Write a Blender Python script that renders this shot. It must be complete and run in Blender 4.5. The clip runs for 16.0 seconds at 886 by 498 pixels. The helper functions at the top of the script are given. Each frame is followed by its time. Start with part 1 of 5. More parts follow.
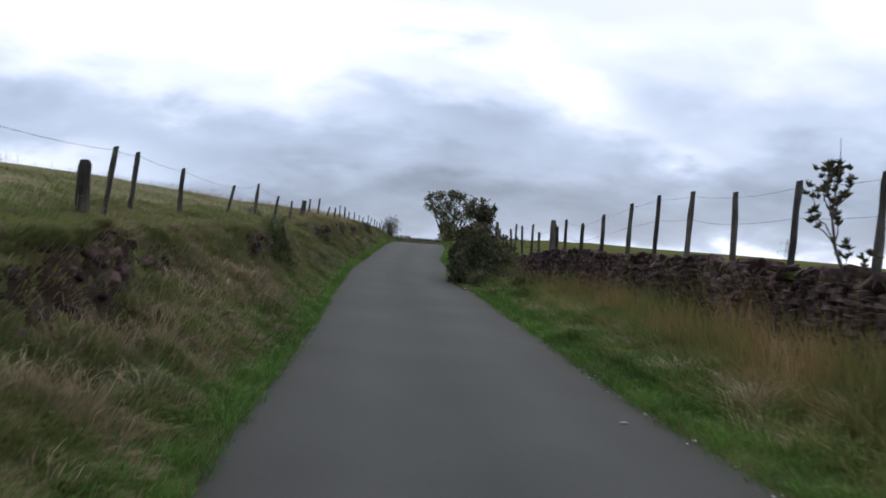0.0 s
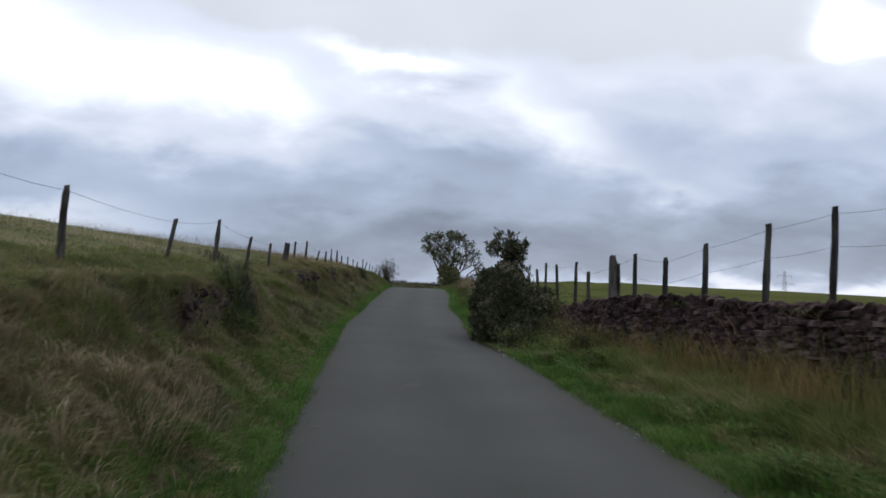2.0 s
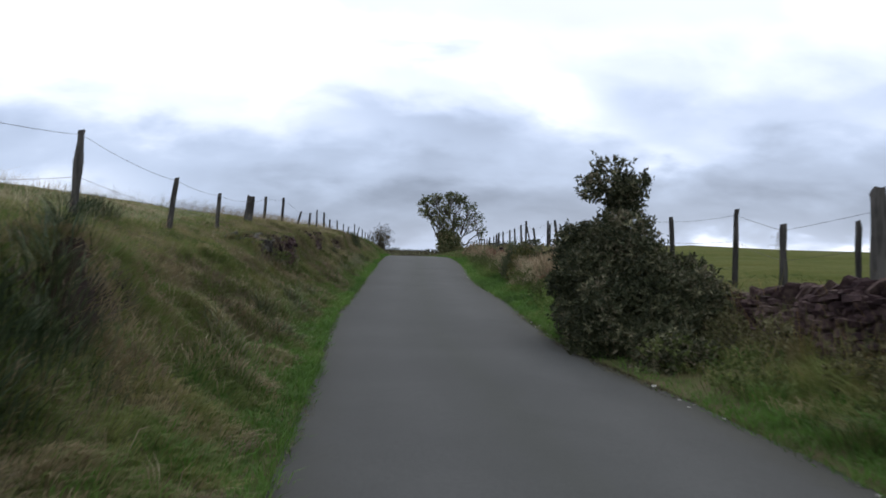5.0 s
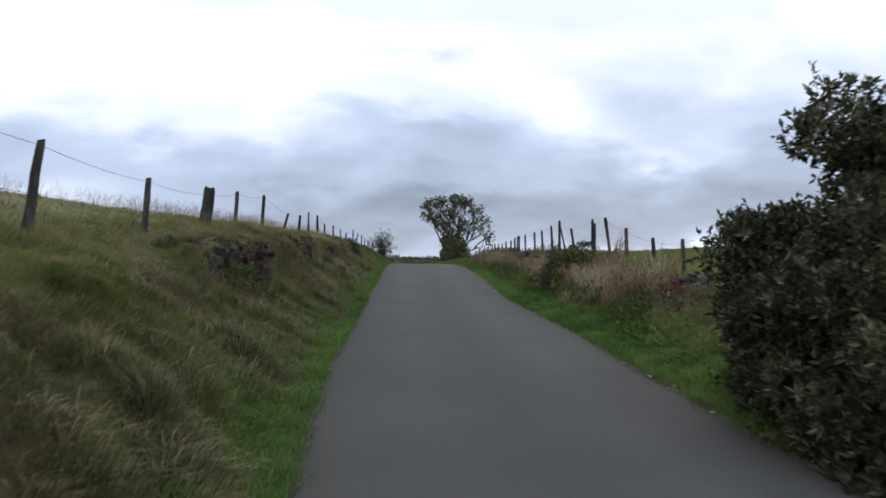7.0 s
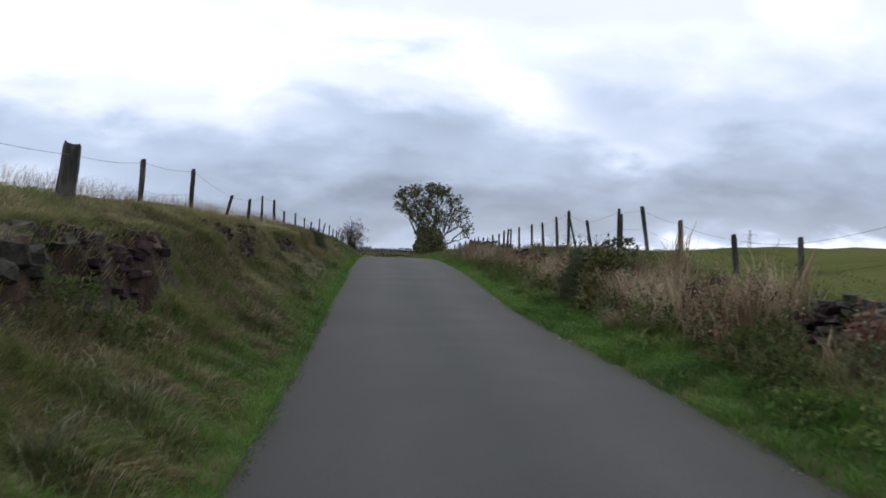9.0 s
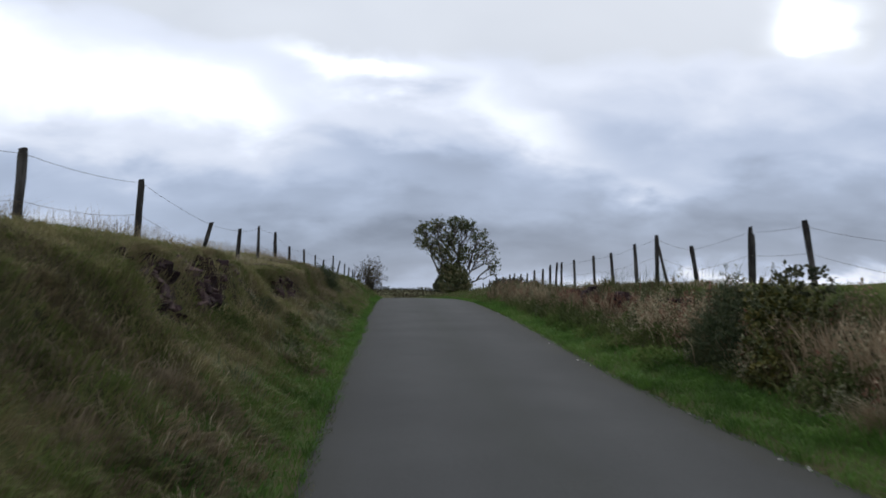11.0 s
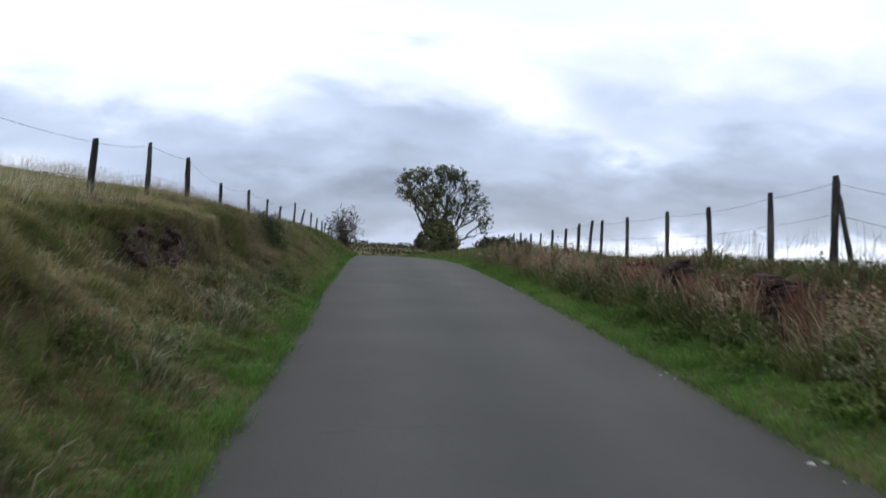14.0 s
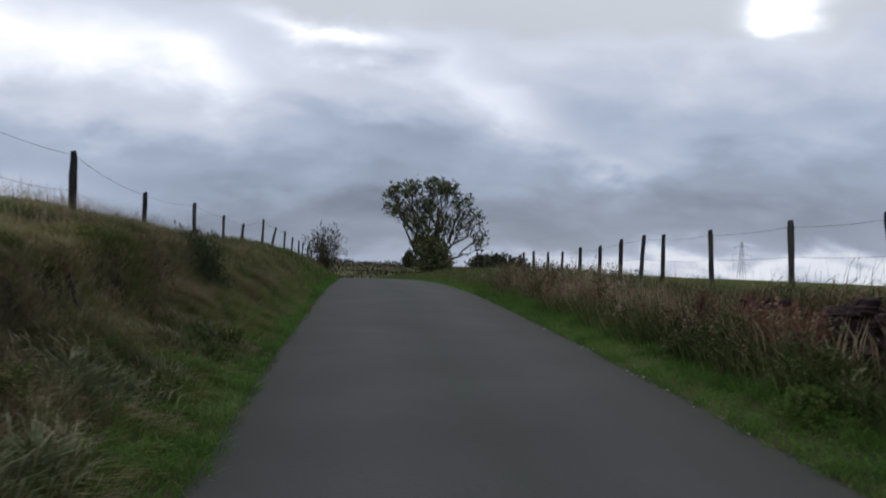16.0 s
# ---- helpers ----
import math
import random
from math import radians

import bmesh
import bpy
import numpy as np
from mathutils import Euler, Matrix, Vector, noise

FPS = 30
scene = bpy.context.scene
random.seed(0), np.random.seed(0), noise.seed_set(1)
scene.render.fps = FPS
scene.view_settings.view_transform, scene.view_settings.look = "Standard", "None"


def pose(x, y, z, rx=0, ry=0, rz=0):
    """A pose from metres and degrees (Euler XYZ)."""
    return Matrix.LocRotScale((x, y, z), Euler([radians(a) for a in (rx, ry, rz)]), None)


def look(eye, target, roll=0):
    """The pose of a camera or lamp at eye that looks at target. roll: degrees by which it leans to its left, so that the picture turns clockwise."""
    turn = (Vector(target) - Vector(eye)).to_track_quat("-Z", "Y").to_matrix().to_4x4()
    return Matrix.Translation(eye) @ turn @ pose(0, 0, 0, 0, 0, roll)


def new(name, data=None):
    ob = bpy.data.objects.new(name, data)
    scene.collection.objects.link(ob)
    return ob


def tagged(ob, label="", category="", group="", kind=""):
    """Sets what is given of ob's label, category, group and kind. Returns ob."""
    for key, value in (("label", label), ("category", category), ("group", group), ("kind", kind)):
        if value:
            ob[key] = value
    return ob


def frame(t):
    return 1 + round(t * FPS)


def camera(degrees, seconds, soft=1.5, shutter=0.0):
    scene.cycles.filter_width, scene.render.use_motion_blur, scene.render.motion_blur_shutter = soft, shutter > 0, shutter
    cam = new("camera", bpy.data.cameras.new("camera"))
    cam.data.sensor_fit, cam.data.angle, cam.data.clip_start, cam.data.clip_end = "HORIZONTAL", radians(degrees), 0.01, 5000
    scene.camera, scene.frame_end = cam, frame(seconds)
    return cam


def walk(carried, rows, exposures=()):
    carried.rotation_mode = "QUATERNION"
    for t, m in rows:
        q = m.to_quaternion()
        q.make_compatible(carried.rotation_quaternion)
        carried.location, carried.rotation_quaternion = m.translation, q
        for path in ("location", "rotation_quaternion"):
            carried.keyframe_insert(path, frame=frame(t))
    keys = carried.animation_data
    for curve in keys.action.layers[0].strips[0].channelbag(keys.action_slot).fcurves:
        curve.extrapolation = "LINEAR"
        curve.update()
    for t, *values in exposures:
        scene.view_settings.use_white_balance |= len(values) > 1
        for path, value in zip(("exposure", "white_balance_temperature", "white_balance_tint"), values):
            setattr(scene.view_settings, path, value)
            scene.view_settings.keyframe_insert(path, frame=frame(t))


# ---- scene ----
from mathutils.bvhtree import BVHTree
cam = camera(58.9, 16.0, 1.7, 0.4)
PATH = [
    (0, (-0.143, -0.371, 1.711), (-0.137, 1.629, 1.728), 4.3),
    (0.5, (-0.366, 1.192, 1.8), (-0.342, 3.191, 1.849), 1.8),
    (1, (-0.538, 2.862, 1.858), (-0.554, 4.861, 1.936), 1.9),
    (1.5, (-0.744, 4.437, 1.858), (-0.733, 6.434, 1.965), 1.9),
    (2, (-0.851, 6.12, 1.889), (-0.836, 8.116, 2.016), 2.5),
    (2.5, (-0.997, 7.668, 1.948), (-0.951, 9.667, 1.995), 2.1),
    (3, (-1.12, 9.334, 1.978), (-1.066, 11.333, 1.936), 2.1),
    (3.5, (-1.299, 10.999, 2.01), (-1.297, 12.999, 2.0), 2.0),
    (4, (-1.492, 12.701, 2.05), (-1.472, 14.701, 2.033), 2.2),
    (4.2, (-1.599, 13.365, 2.041), (-1.577, 15.364, 2.048), 2.2),
    (6.3, (-2.508, 20.361, 2.091), (-2.415, 22.358, 2.146), 0.6),
    (6.5, (-2.571, 21.005, 2.108), (-2.474, 23.002, 2.163), 2.0),
    (7, (-2.607, 22.595, 2.202), (-2.558, 24.593, 2.262), 0.6),
    (7.5, (-2.864, 24.048, 2.277), (-2.686, 26.041, 2.275), 0.9),
    (8, (-2.983, 25.623, 2.317), (-2.784, 27.613, 2.298), 0.9),
    (8.5, (-2.885, 27.148, 2.412), (-2.707, 29.14, 2.458), 1.8),
    (8.7, (-2.82, 27.757, 2.434), (-2.676, 29.752, 2.475), 2.0),
    (10.8, (-3.226, 34.413, 2.609), (-3.143, 36.408, 2.724), 0.4),
    (11, (-3.253, 35.026, 2.615), (-3.175, 37.019, 2.753), 0.4),
    (11.5, (-3.263, 36.501, 2.665), (-3.19, 38.491, 2.852), 1.8),
    (12, (-3.269, 38.024, 2.739), (-3.145, 40.014, 2.901), 2.5),
    (12.5, (-3.245, 39.477, 2.838), (-3.099, 41.471, 2.843), 1.8),
    (13, (-3.258, 40.939, 2.854), (-3.096, 42.931, 2.793), 2.1),
    (13.5, (-3.228, 42.41, 2.898), (-3.098, 44.405, 2.837), 1.2),
    (14, (-3.281, 44.005, 2.955), (-3.15, 46.0, 2.982), 2.5),
    (14.5, (-3.379, 45.494, 2.999), (-3.23, 47.483, 3.135), 1.8),
    (15, (-3.396, 47.026, 3.077), (-3.256, 49.015, 3.233), 0.4),
    (15.5, (-3.377, 48.417, 3.146), (-3.227, 50.403, 3.329), 1.7),
    (16, (-3.329, 49.892, 3.266), (-3.165, 51.884, 3.336), 1.5),
]
EXPOSURES = [(0.0, 0.17), (1.0, 0.06), (1.5, -0.07), (2.0, -0.16), (2.5, -0.15), (3.0, 0.24), (3.5, 0.38), (4.0, 0.3), (7.0, 0.2), (7.5, 0.12), (8.0, 0.27), (8.5, 0.22), (11.0, -0.16), (11.5, -0.29), (12.0, -0.4), (12.5, -0.24), (13.0, 0.24), (13.5, 0.43), (14.5, -0.07), (16.0, -0.45)]
walk(cam, [(t, look(eye, target, roll)) for t, eye, target, roll in PATH], EXPOSURES)

# ---- world, sun ----
SUN_EL, SUN_AZ = radians(38), radians(20)
world = bpy.data.worlds.new("overcast_sky")
scene.world = world
world.use_nodes = True
wt = world.node_tree
wt.nodes.clear()


def wmath(op, a, b=None, c=None, clamp=False):
    n = wt.nodes.new("ShaderNodeMath")
    n.operation, n.use_clamp = op, clamp
    for k, v in enumerate((a, b, c)):
        if v is None:
            continue
        if isinstance(v, (int, float)):
            n.inputs[k].default_value = v
        else:
            wt.links.new(v, n.inputs[k])
    return n.outputs[0]


def wramp(value, stops, colour=False):
    n = wt.nodes.new("ShaderNodeValToRGB")
    n.color_ramp.interpolation = "EASE"
    el = n.color_ramp.elements
    while len(el) < len(stops):
        el.new(0.5)
    for e, (p, c) in zip(el, stops):
        e.position = p
        e.color = (*c, 1) if colour else (c, c, c, 1)
    wt.links.new(value, n.inputs[0])
    return n.outputs[0]


tc = wt.nodes.new("ShaderNodeTexCoord")
sep = wt.nodes.new("ShaderNodeSeparateXYZ")
wt.links.new(tc.outputs["Generated"], sep.inputs[0])
dx, dy, dz = sep.outputs
# cloud coordinates on a high flat layer, seen in perspective
up = wmath("ADD", wmath("MAXIMUM", dz, 0.0), 0.42)
cx, cy = wmath("DIVIDE", dx, up), wmath("DIVIDE", dy, up)
comb = wt.nodes.new("ShaderNodeCombineXYZ")
wt.links.new(cx, comb.inputs[0]), wt.links.new(cy, comb.inputs[1])


def wnoise(scale, detail, rough, off, distort=0.0):
    m = wt.nodes.new("ShaderNodeMapping")
    m.inputs["Location"].default_value = off
    m.inputs["Scale"].default_value = (0.8, 1.0, 1.0)
    wt.links.new(comb.outputs[0], m.inputs[0])
    n = wt.nodes.new("ShaderNodeTexNoise")
    n.inputs["Scale"].default_value, n.inputs["Detail"].default_value = scale, detail
    n.inputs["Roughness"].default_value, n.inputs["Distortion"].default_value = rough, distort
    wt.links.new(m.outputs[0], n.inputs["Vector"])
    return n.outputs["Fac"]


big = wnoise(0.9, 3, 0.45, (3.1, 1.7, 0), 0.3)
mid = wnoise(2.6, 4, 0.48, (7.3, 2.2, 0), 0.4)
fine = wnoise(6.5, 4, 0.5, (1.3, 9.2, 0), 0.2)
az = wmath("MULTIPLY", wmath("ARCTAN2", dx, dy), 180 / math.pi)
elev = wmath("MULTIPLY", wmath("ARCSINE", dz), 180 / math.pi)
wob_a = wmath("MULTIPLY", wmath("SUBTRACT", mid, 0.5), 12.0)
wob_e = wmath("MULTIPLY", wmath("SUBTRACT", fine, 0.5), 5.5)
azw, elw = wmath("ADD", az, wob_a), wmath("ADD", elev, wob_e)


def blob(a0, e0, ra, re, tilt=0.0):
    """A soft patch of cloud round a direction; tilt: how far it falls to the right, degrees per degree."""
    da = wmath("SUBTRACT", azw, a0)
    de = wmath("SUBTRACT", wmath("SUBTRACT", elw, e0), wmath("MULTIPLY", da, tilt))
    q = wmath("ADD", wmath("POWER", wmath("ABSOLUTE", wmath("DIVIDE", da, ra)), 2.0),
              wmath("POWER", wmath("ABSOLUTE", wmath("DIVIDE", de, re)), 2.0))
    return wmath("EXPONENT", wmath("MULTIPLY", q, -1.0))


# grey layer: darker towards the horizon, with a bright slit under the cloud's edge
lay = wramp(wmath("DIVIDE", elw, 45.0, clamp=True), [(0.0, 0.40), (0.045, 0.25), (0.10, 0.245), (0.16, 0.32), (0.23, 0.43), (0.30, 0.53), (0.37, 0.60), (1.0, 0.68)])
lum = wmath("ADD", lay, wmath("MULTIPLY", wmath("SUBTRACT", big, 0.5), 0.15))
lum = wmath("ADD", lum, wmath("MULTIPLY", wmath("SUBTRACT", mid, 0.5), 0.22))
lum = wmath("ADD", lum, wmath("MULTIPLY", wmath("SUBTRACT", fine, 0.5), 0.16))
for a0, e0, ra, re, tilt, amp in ((-4, 16.9, 4.6, 0.9, -0.32, 0.40), (-20, 14.5, 7.5, 2.0, 0.0, 0.36), (-12.0, 13.6, 4.0, 1.8, -0.2, 0.28), (-29, 16.0, 5, 2.0, 0.0, 0.30), (-29, 12.5, 7, 2.0, 0.0, 0.20), (-17.5, 10.4, 8, 1.7, 0.0, 0.13),
                                  (-30, 3.8, 12, 1.5, 0.05, 0.34), (8, 13.0, 5.5, 1.2, -0.55, 0.20), (2, 10.1, 6.5, 1.2, -0.12, -0.10), (17, 8.2, 3.2, 0.9, 0.0, 0.15), (0.8, 14.6, 2.4, 0.9, 0.0, -0.05), (28, 7.4, 9, 2.0, 0.0, -0.05), (28, 12.5, 8, 2.0, 0.0, -0.06), (28, 1.3, 22, 1.0, 0.0, 0.38), (-16, 6.5, 13, 2.4, 0.0, 0.05)):
    lum = wmath("ADD", lum, wmath("MULTIPLY", blob(a0, e0, ra, re, tilt), amp))
# a higher, smoother deck whose ragged lower edge falls to the right, and the hole in it where the sun stands behind
deck = wt.nodes.new("ShaderNodeMapRange")
deck.interpolation_type = "SMOOTHSTEP"
deck.inputs["From Min"].default_value, deck.inputs["From Max"].default_value = -0.7, 0.9
wt.links.new(wmath("SUBTRACT", elw, wmath("ADD", wmath("MULTIPLY", az, -0.045), 17.7)), deck.inputs["Value"])
deck = deck.outputs[0]
high = wmath("ADD", wmath("ADD", 0.485, wmath("MULTIPLY", elev, 0.003)), wmath("ADD", wmath("MULTIPLY", wmath("SUBTRACT", big, 0.5), 0.12), wmath("MULTIPLY", wmath("SUBTRACT", mid, 0.5), 0.19)))
lum = wmath("ADD", lum, wmath("MULTIPLY", wmath("SUBTRACT", high, lum), deck))
hole = wmath("MULTIPLY", wmath("SUBTRACT", 1.0, wmath("EXPONENT", wmath("MULTIPLY", wmath("ADD", blob(27.5, 18.35, 1.9, 1.0), blob(26.8, 19.9, 0.8, 1.5)), -2.0))), wmath("ADD", -0.1, wmath("MULTIPLY", fine, 1.7)))
lum = wmath("MAXIMUM", wmath("ADD", lum, hole), 0.13)
blue = wramp(lum, [(0.0, (0.74, 0.89, 1.26)), (0.33, (0.79, 0.94, 1.25)), (0.6, (0.90, 0.97, 1.13)), (1.0, (1.0, 1.0, 1.0))], True)
warm = wt.nodes.new("ShaderNodeMix")
warm.data_type = "RGBA"
wt.links.new(wmath("MULTIPLY", deck, 0.7), warm.inputs[0]), wt.links.new(blue, warm.inputs[6])
warm.inputs[7].default_value = (0.925, 0.98, 1.06, 1)
tint = warm.outputs[2]
sky = wt.nodes.new("ShaderNodeTexSky")
sky.sky_type, sky.sun_disc, sky.sun_elevation, sky.sun_rotation = "NISHITA", False, SUN_EL, SUN_AZ
vm = wt.nodes.new("ShaderNodeVectorMath")
vm.operation = "SCALE"
wt.links.new(tint, vm.inputs[0]), wt.links.new(lum, vm.inputs["Scale"])
bg1, bg2, addn = wt.nodes.new("ShaderNodeBackground"), wt.nodes.new("ShaderNodeBackground"), wt.nodes.new("ShaderNodeAddShader")
wt.links.new(vm.outputs[0], bg1.inputs[0])
bg1.inputs[1].default_value = 1.55
wt.links.new(sky.outputs[0], bg2.inputs[0])
bg2.inputs[1].default_value = 0.006
wout = wt.nodes.new("ShaderNodeOutputWorld")
wt.links.new(bg1.outputs[0], addn.inputs[0]), wt.links.new(bg2.outputs[0], addn.inputs[1])
wt.links.new(addn.outputs[0], wout.inputs[0])

sun = new("sun", bpy.data.lights.new("sun", "SUN"))
sun.data.energy, sun.data.angle, sun.data.color = 0.5, radians(25), (1.0, 0.96, 0.9)
sun.matrix_world = look((0, 0, 0), (-math.sin(SUN_AZ) * math.cos(SUN_EL), -math.cos(SUN_AZ) * math.cos(SUN_EL), -math.sin(SUN_EL)))


# ---- materials ----
def material(name, stops, scale=3.0, rough=0.85, bump=0.0, bump_scale=40.0, island=0.0, per_object=0.0, spec=0.3, detail=5.0, second=None, warp=(1, 1, 1), thin=0.0, contrast=1.6):
    """Colours from noise at two scales; stops: (place, colour). island, per_object: how much single pieces differ."""
    m = bpy.data.materials.new(name)
    m.use_nodes = True
    t = m.node_tree
    n, l = t.nodes, t.links
    p = n["Principled BSDF"]
    p.inputs["Roughness"].default_value = rough
    p.inputs["Specular IOR Level"].default_value = spec
    geo = n.new("ShaderNodeNewGeometry")
    mp = n.new("ShaderNodeMapping")
    mp.inputs["Scale"].default_value = warp
    l.new(geo.outputs["Position"], mp.inputs[0])
    a = n.new("ShaderNodeTexNoise")
    a.inputs["Scale"].default_value, a.inputs["Detail"].default_value, a.inputs["Roughness"].default_value = scale, detail, 0.6
    l.new(mp.outputs[0], a.inputs["Vector"])
    b = n.new("ShaderNodeTexNoise")
    b.inputs["Scale"].default_value, b.inputs["Detail"].default_value = second or scale * 0.12, 3.0
    l.new(geo.outputs["Position"], b.inputs["Vector"])
    mix = n.new("ShaderNodeMath")
    mix.operation = "MULTIPLY_ADD"
    l.new(b.outputs["Fac"], mix.inputs[0])
    mix.inputs[1].default_value = 0.9
    s1 = n.new("ShaderNodeMath")
    s1.operation = "MULTIPLY_ADD"
    l.new(a.outputs["Fac"], s1.inputs[0])
    s1.inputs[1].default_value, s1.inputs[2].default_value = 0.9, -0.4
    l.new(s1.outputs[0], mix.inputs[2])
    sharp = n.new("ShaderNodeMath")
    sharp.operation = "MULTIPLY_ADD"
    l.new(mix.outputs[0], sharp.inputs[0])
    sharp.inputs[1].default_value, sharp.inputs[2].default_value = contrast, 0.5 - 0.5 * contrast
    value = sharp.outputs[0]
    for amount, node, socket in ((island, "ShaderNodeNewGeometry", "Random Per Island"), (per_object, "ShaderNodeObjectInfo", "Random")):
        if amount:
            r = n.new(node)
            k = n.new("ShaderNodeMath")
            k.operation = "MULTIPLY_ADD"
            l.new(r.outputs[socket], k.inputs[0])
            k.inputs[1].default_value = amount
            o = n.new("ShaderNodeMath")
            o.operation = "ADD"
            o.inputs[1].default_value = -amount / 2
            l.new(value, o.inputs[0]), l.new(o.outputs[0], k.inputs[2])
            value = k.outputs[0]
    ramp = n.new("ShaderNodeValToRGB")
    e = ramp.color_ramp.elements
    while len(e) < len(stops):
        e.new(0.5)
    for q, (place, c) in zip(e, stops):
        q.position, q.color = place, (*c, 1)
    l.new(value, ramp.inputs[0])
    l.new(ramp.outputs[0], p.inputs["Base Color"])
    if bump:
        h = n.new("ShaderNodeTexNoise")
        h.inputs["Scale"].default_value, h.inputs["Detail"].default_value = bump_scale, 6.0
        l.new(geo.outputs["Position"], h.inputs["Vector"])
        bp = n.new("ShaderNodeBump")
        bp.inputs["Strength"].default_value, bp.inputs["Distance"].default_value = bump, 0.03
        l.new(h.outputs["Fac"], bp.inputs["Height"])
        l.new(bp.outputs[0], p.inputs["Normal"])
    if thin:      # light passes through blades and leaves
        tr, mx = n.new("ShaderNodeBsdfTranslucent"), n.new("ShaderNodeMixShader")
        l.new(ramp.outputs[0], tr.inputs[0])
        mx.inputs[0].default_value = thin
        l.new(p.outputs[0], mx.inputs[1]), l.new(tr.outputs[0], mx.inputs[2])
        l.new(mx.outputs[0], n["Material Output"].inputs[0])
    return m


# soil kept dark so that grassless hollows between tussocks look shaded
SOIL = material("grassy_soil", [(0.2, (0.03692, 0.03705, 0.01728)), (0.42, (0.06391, 0.07024, 0.02468)), (0.6, (0.09097, 0.07348, 0.04015)), (0.8, (0.06721, 0.0864, 0.02592))], 2.2, 0.95, 0.9, 25, spec=0.1)
ASPHALT = material("old_asphalt", [(0.2, (0.04105, 0.04161, 0.04078)), (0.5, (0.05036, 0.05135, 0.05014)), (0.8, (0.06385, 0.06468, 0.06242))], 30.0, 0.88, 0.25, 160, spec=0.25, second=0.45, contrast=1.0)
VERGE = material("verge_green", [(0.1, (0.04045, 0.0836, 0.01838)), (0.45, (0.0764, 0.1568, 0.02888)), (0.75, (0.1124, 0.2142, 0.042)), (0.95, (0.1742, 0.2142, 0.07219))], 1.6, 0.7, island=0.35, spec=0.2, thin=0.4)
TUSSOCK = material("tussock_grass", [(0.08, (0.07717, 0.09486, 0.0346)), (0.3, (0.1323, 0.166, 0.05405)), (0.46, (0.1825, 0.1778, 0.08001)), (0.6, (0.2253, 0.1778, 0.1027)), (0.78, (0.2927, 0.2372, 0.1406)), (0.95, (0.3969, 0.3676, 0.2271))], 1.5, 0.75, island=0.26, spec=0.15, second=0.65, thin=0.4)
STRAW = material("dry_straw_grass", [(0.1, (0.15, 0.1125, 0.06875)), (0.45, (0.2625, 0.2, 0.125)), (0.75, (0.375, 0.3125, 0.2125)), (0.95, (0.5, 0.4375, 0.3125))], 1.0, 0.75, island=0.5, spec=0.15, thin=0.3)
RUST = material("rusty_dry_grass", [(0.1, (0.09341, 0.1143, 0.03809)), (0.4, (0.1581, 0.1713, 0.05713)), (0.64, (0.2298, 0.1713, 0.06983)), (0.82, (0.2874, 0.1784, 0.08252)), (0.96, (0.4022, 0.3141, 0.1778))], 1.3, 0.75, island=0.4, spec=0.15, second=0.6, thin=0.4)
PINK = material("withered_stalks", [(0.1, (0.108, 0.08599, 0.04878)), (0.4, (0.2375, 0.1721, 0.1073)), (0.7, (0.3671, 0.2866, 0.1904)), (0.95, (0.4751, 0.413, 0.2829))], 1.0, 0.8, island=0.5, spec=0.15, thin=0.3)
FIELD = material("pasture_grass", [(0.1, (0.04733, 0.06826, 0.01958)), (0.45, (0.07493, 0.106, 0.0302)), (0.75, (0.1022, 0.1171, 0.04444)), (0.95, (0.1659, 0.1439, 0.07998))], 0.8, 0.75, island=0.3, spec=0.15, thin=0.4)
HOLLY = material("dark_bush_leaves", [(0.1, (0.02228, 0.02791, 0.0134)), (0.45, (0.04714, 0.05512, 0.02679)), (0.75, (0.08157, 0.08111, 0.04315)), (0.96, (0.1714, 0.1469, 0.1006))], 2.0, 0.6, island=0.7, spec=0.2, thin=0.15)
TREELEAF = material("tree_leaves", [(0.1, (0.04375, 0.0575, 0.025)), (0.5, (0.0875, 0.1035, 0.04375)), (0.8, (0.15, 0.1495, 0.06875)), (0.97, (0.225, 0.1955, 0.1))], 0.8, 0.6, island=0.7, spec=0.3, thin=0.3)
BRAMBLE = material("yellowing_leaves", [(0.1, (0.03321, 0.04007, 0.009209)), (0.5, (0.06642, 0.07398, 0.01535)), (0.85, (0.1328, 0.1109, 0.02456))], 2.0, 0.6, island=0.7, spec=0.3)
BARK = material("grey_bark", [(0.2, (0.05, 0.042, 0.035)), (0.6, (0.10, 0.088, 0.075)), (0.9, (0.16, 0.15, 0.13))], 14.0, 0.9, 0.6, 60, spec=0.2)
WOOD = material("weathered_post_wood", [(0.15, (0.024, 0.0216, 0.0208)), (0.5, (0.0496, 0.0456, 0.0424)), (0.85, (0.104, 0.096, 0.088))], 16.0, 0.9, 0.7, 70, per_object=0.35, spec=0.2, warp=(1, 1, 0.12))
STONE = material("dark_wall_stone", [(0.12, (0.0179, 0.011, 0.01202)), (0.45, (0.03977, 0.02436, 0.02578)), (0.75, (0.07159, 0.0456, 0.04554)), (0.95, (0.1293, 0.09038, 0.0816))], 9.0, 0.92, 0.8, 45, island=0.4, per_object=0.35, spec=0.15)
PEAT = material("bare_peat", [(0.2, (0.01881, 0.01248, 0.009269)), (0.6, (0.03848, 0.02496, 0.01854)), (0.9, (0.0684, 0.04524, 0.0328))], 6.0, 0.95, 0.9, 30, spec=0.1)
WIRE = material("rusty_wire", [(0.2, (0.05, 0.043, 0.04)), (0.8, (0.10, 0.088, 0.08))], 30.0, 0.6, spec=0.4)
STEEL = material("galvanised_steel", [(0.2, (0.30, 0.31, 0.33)), (0.8, (0.38, 0.39, 0.41))], 4.0, 0.6, spec=0.4)
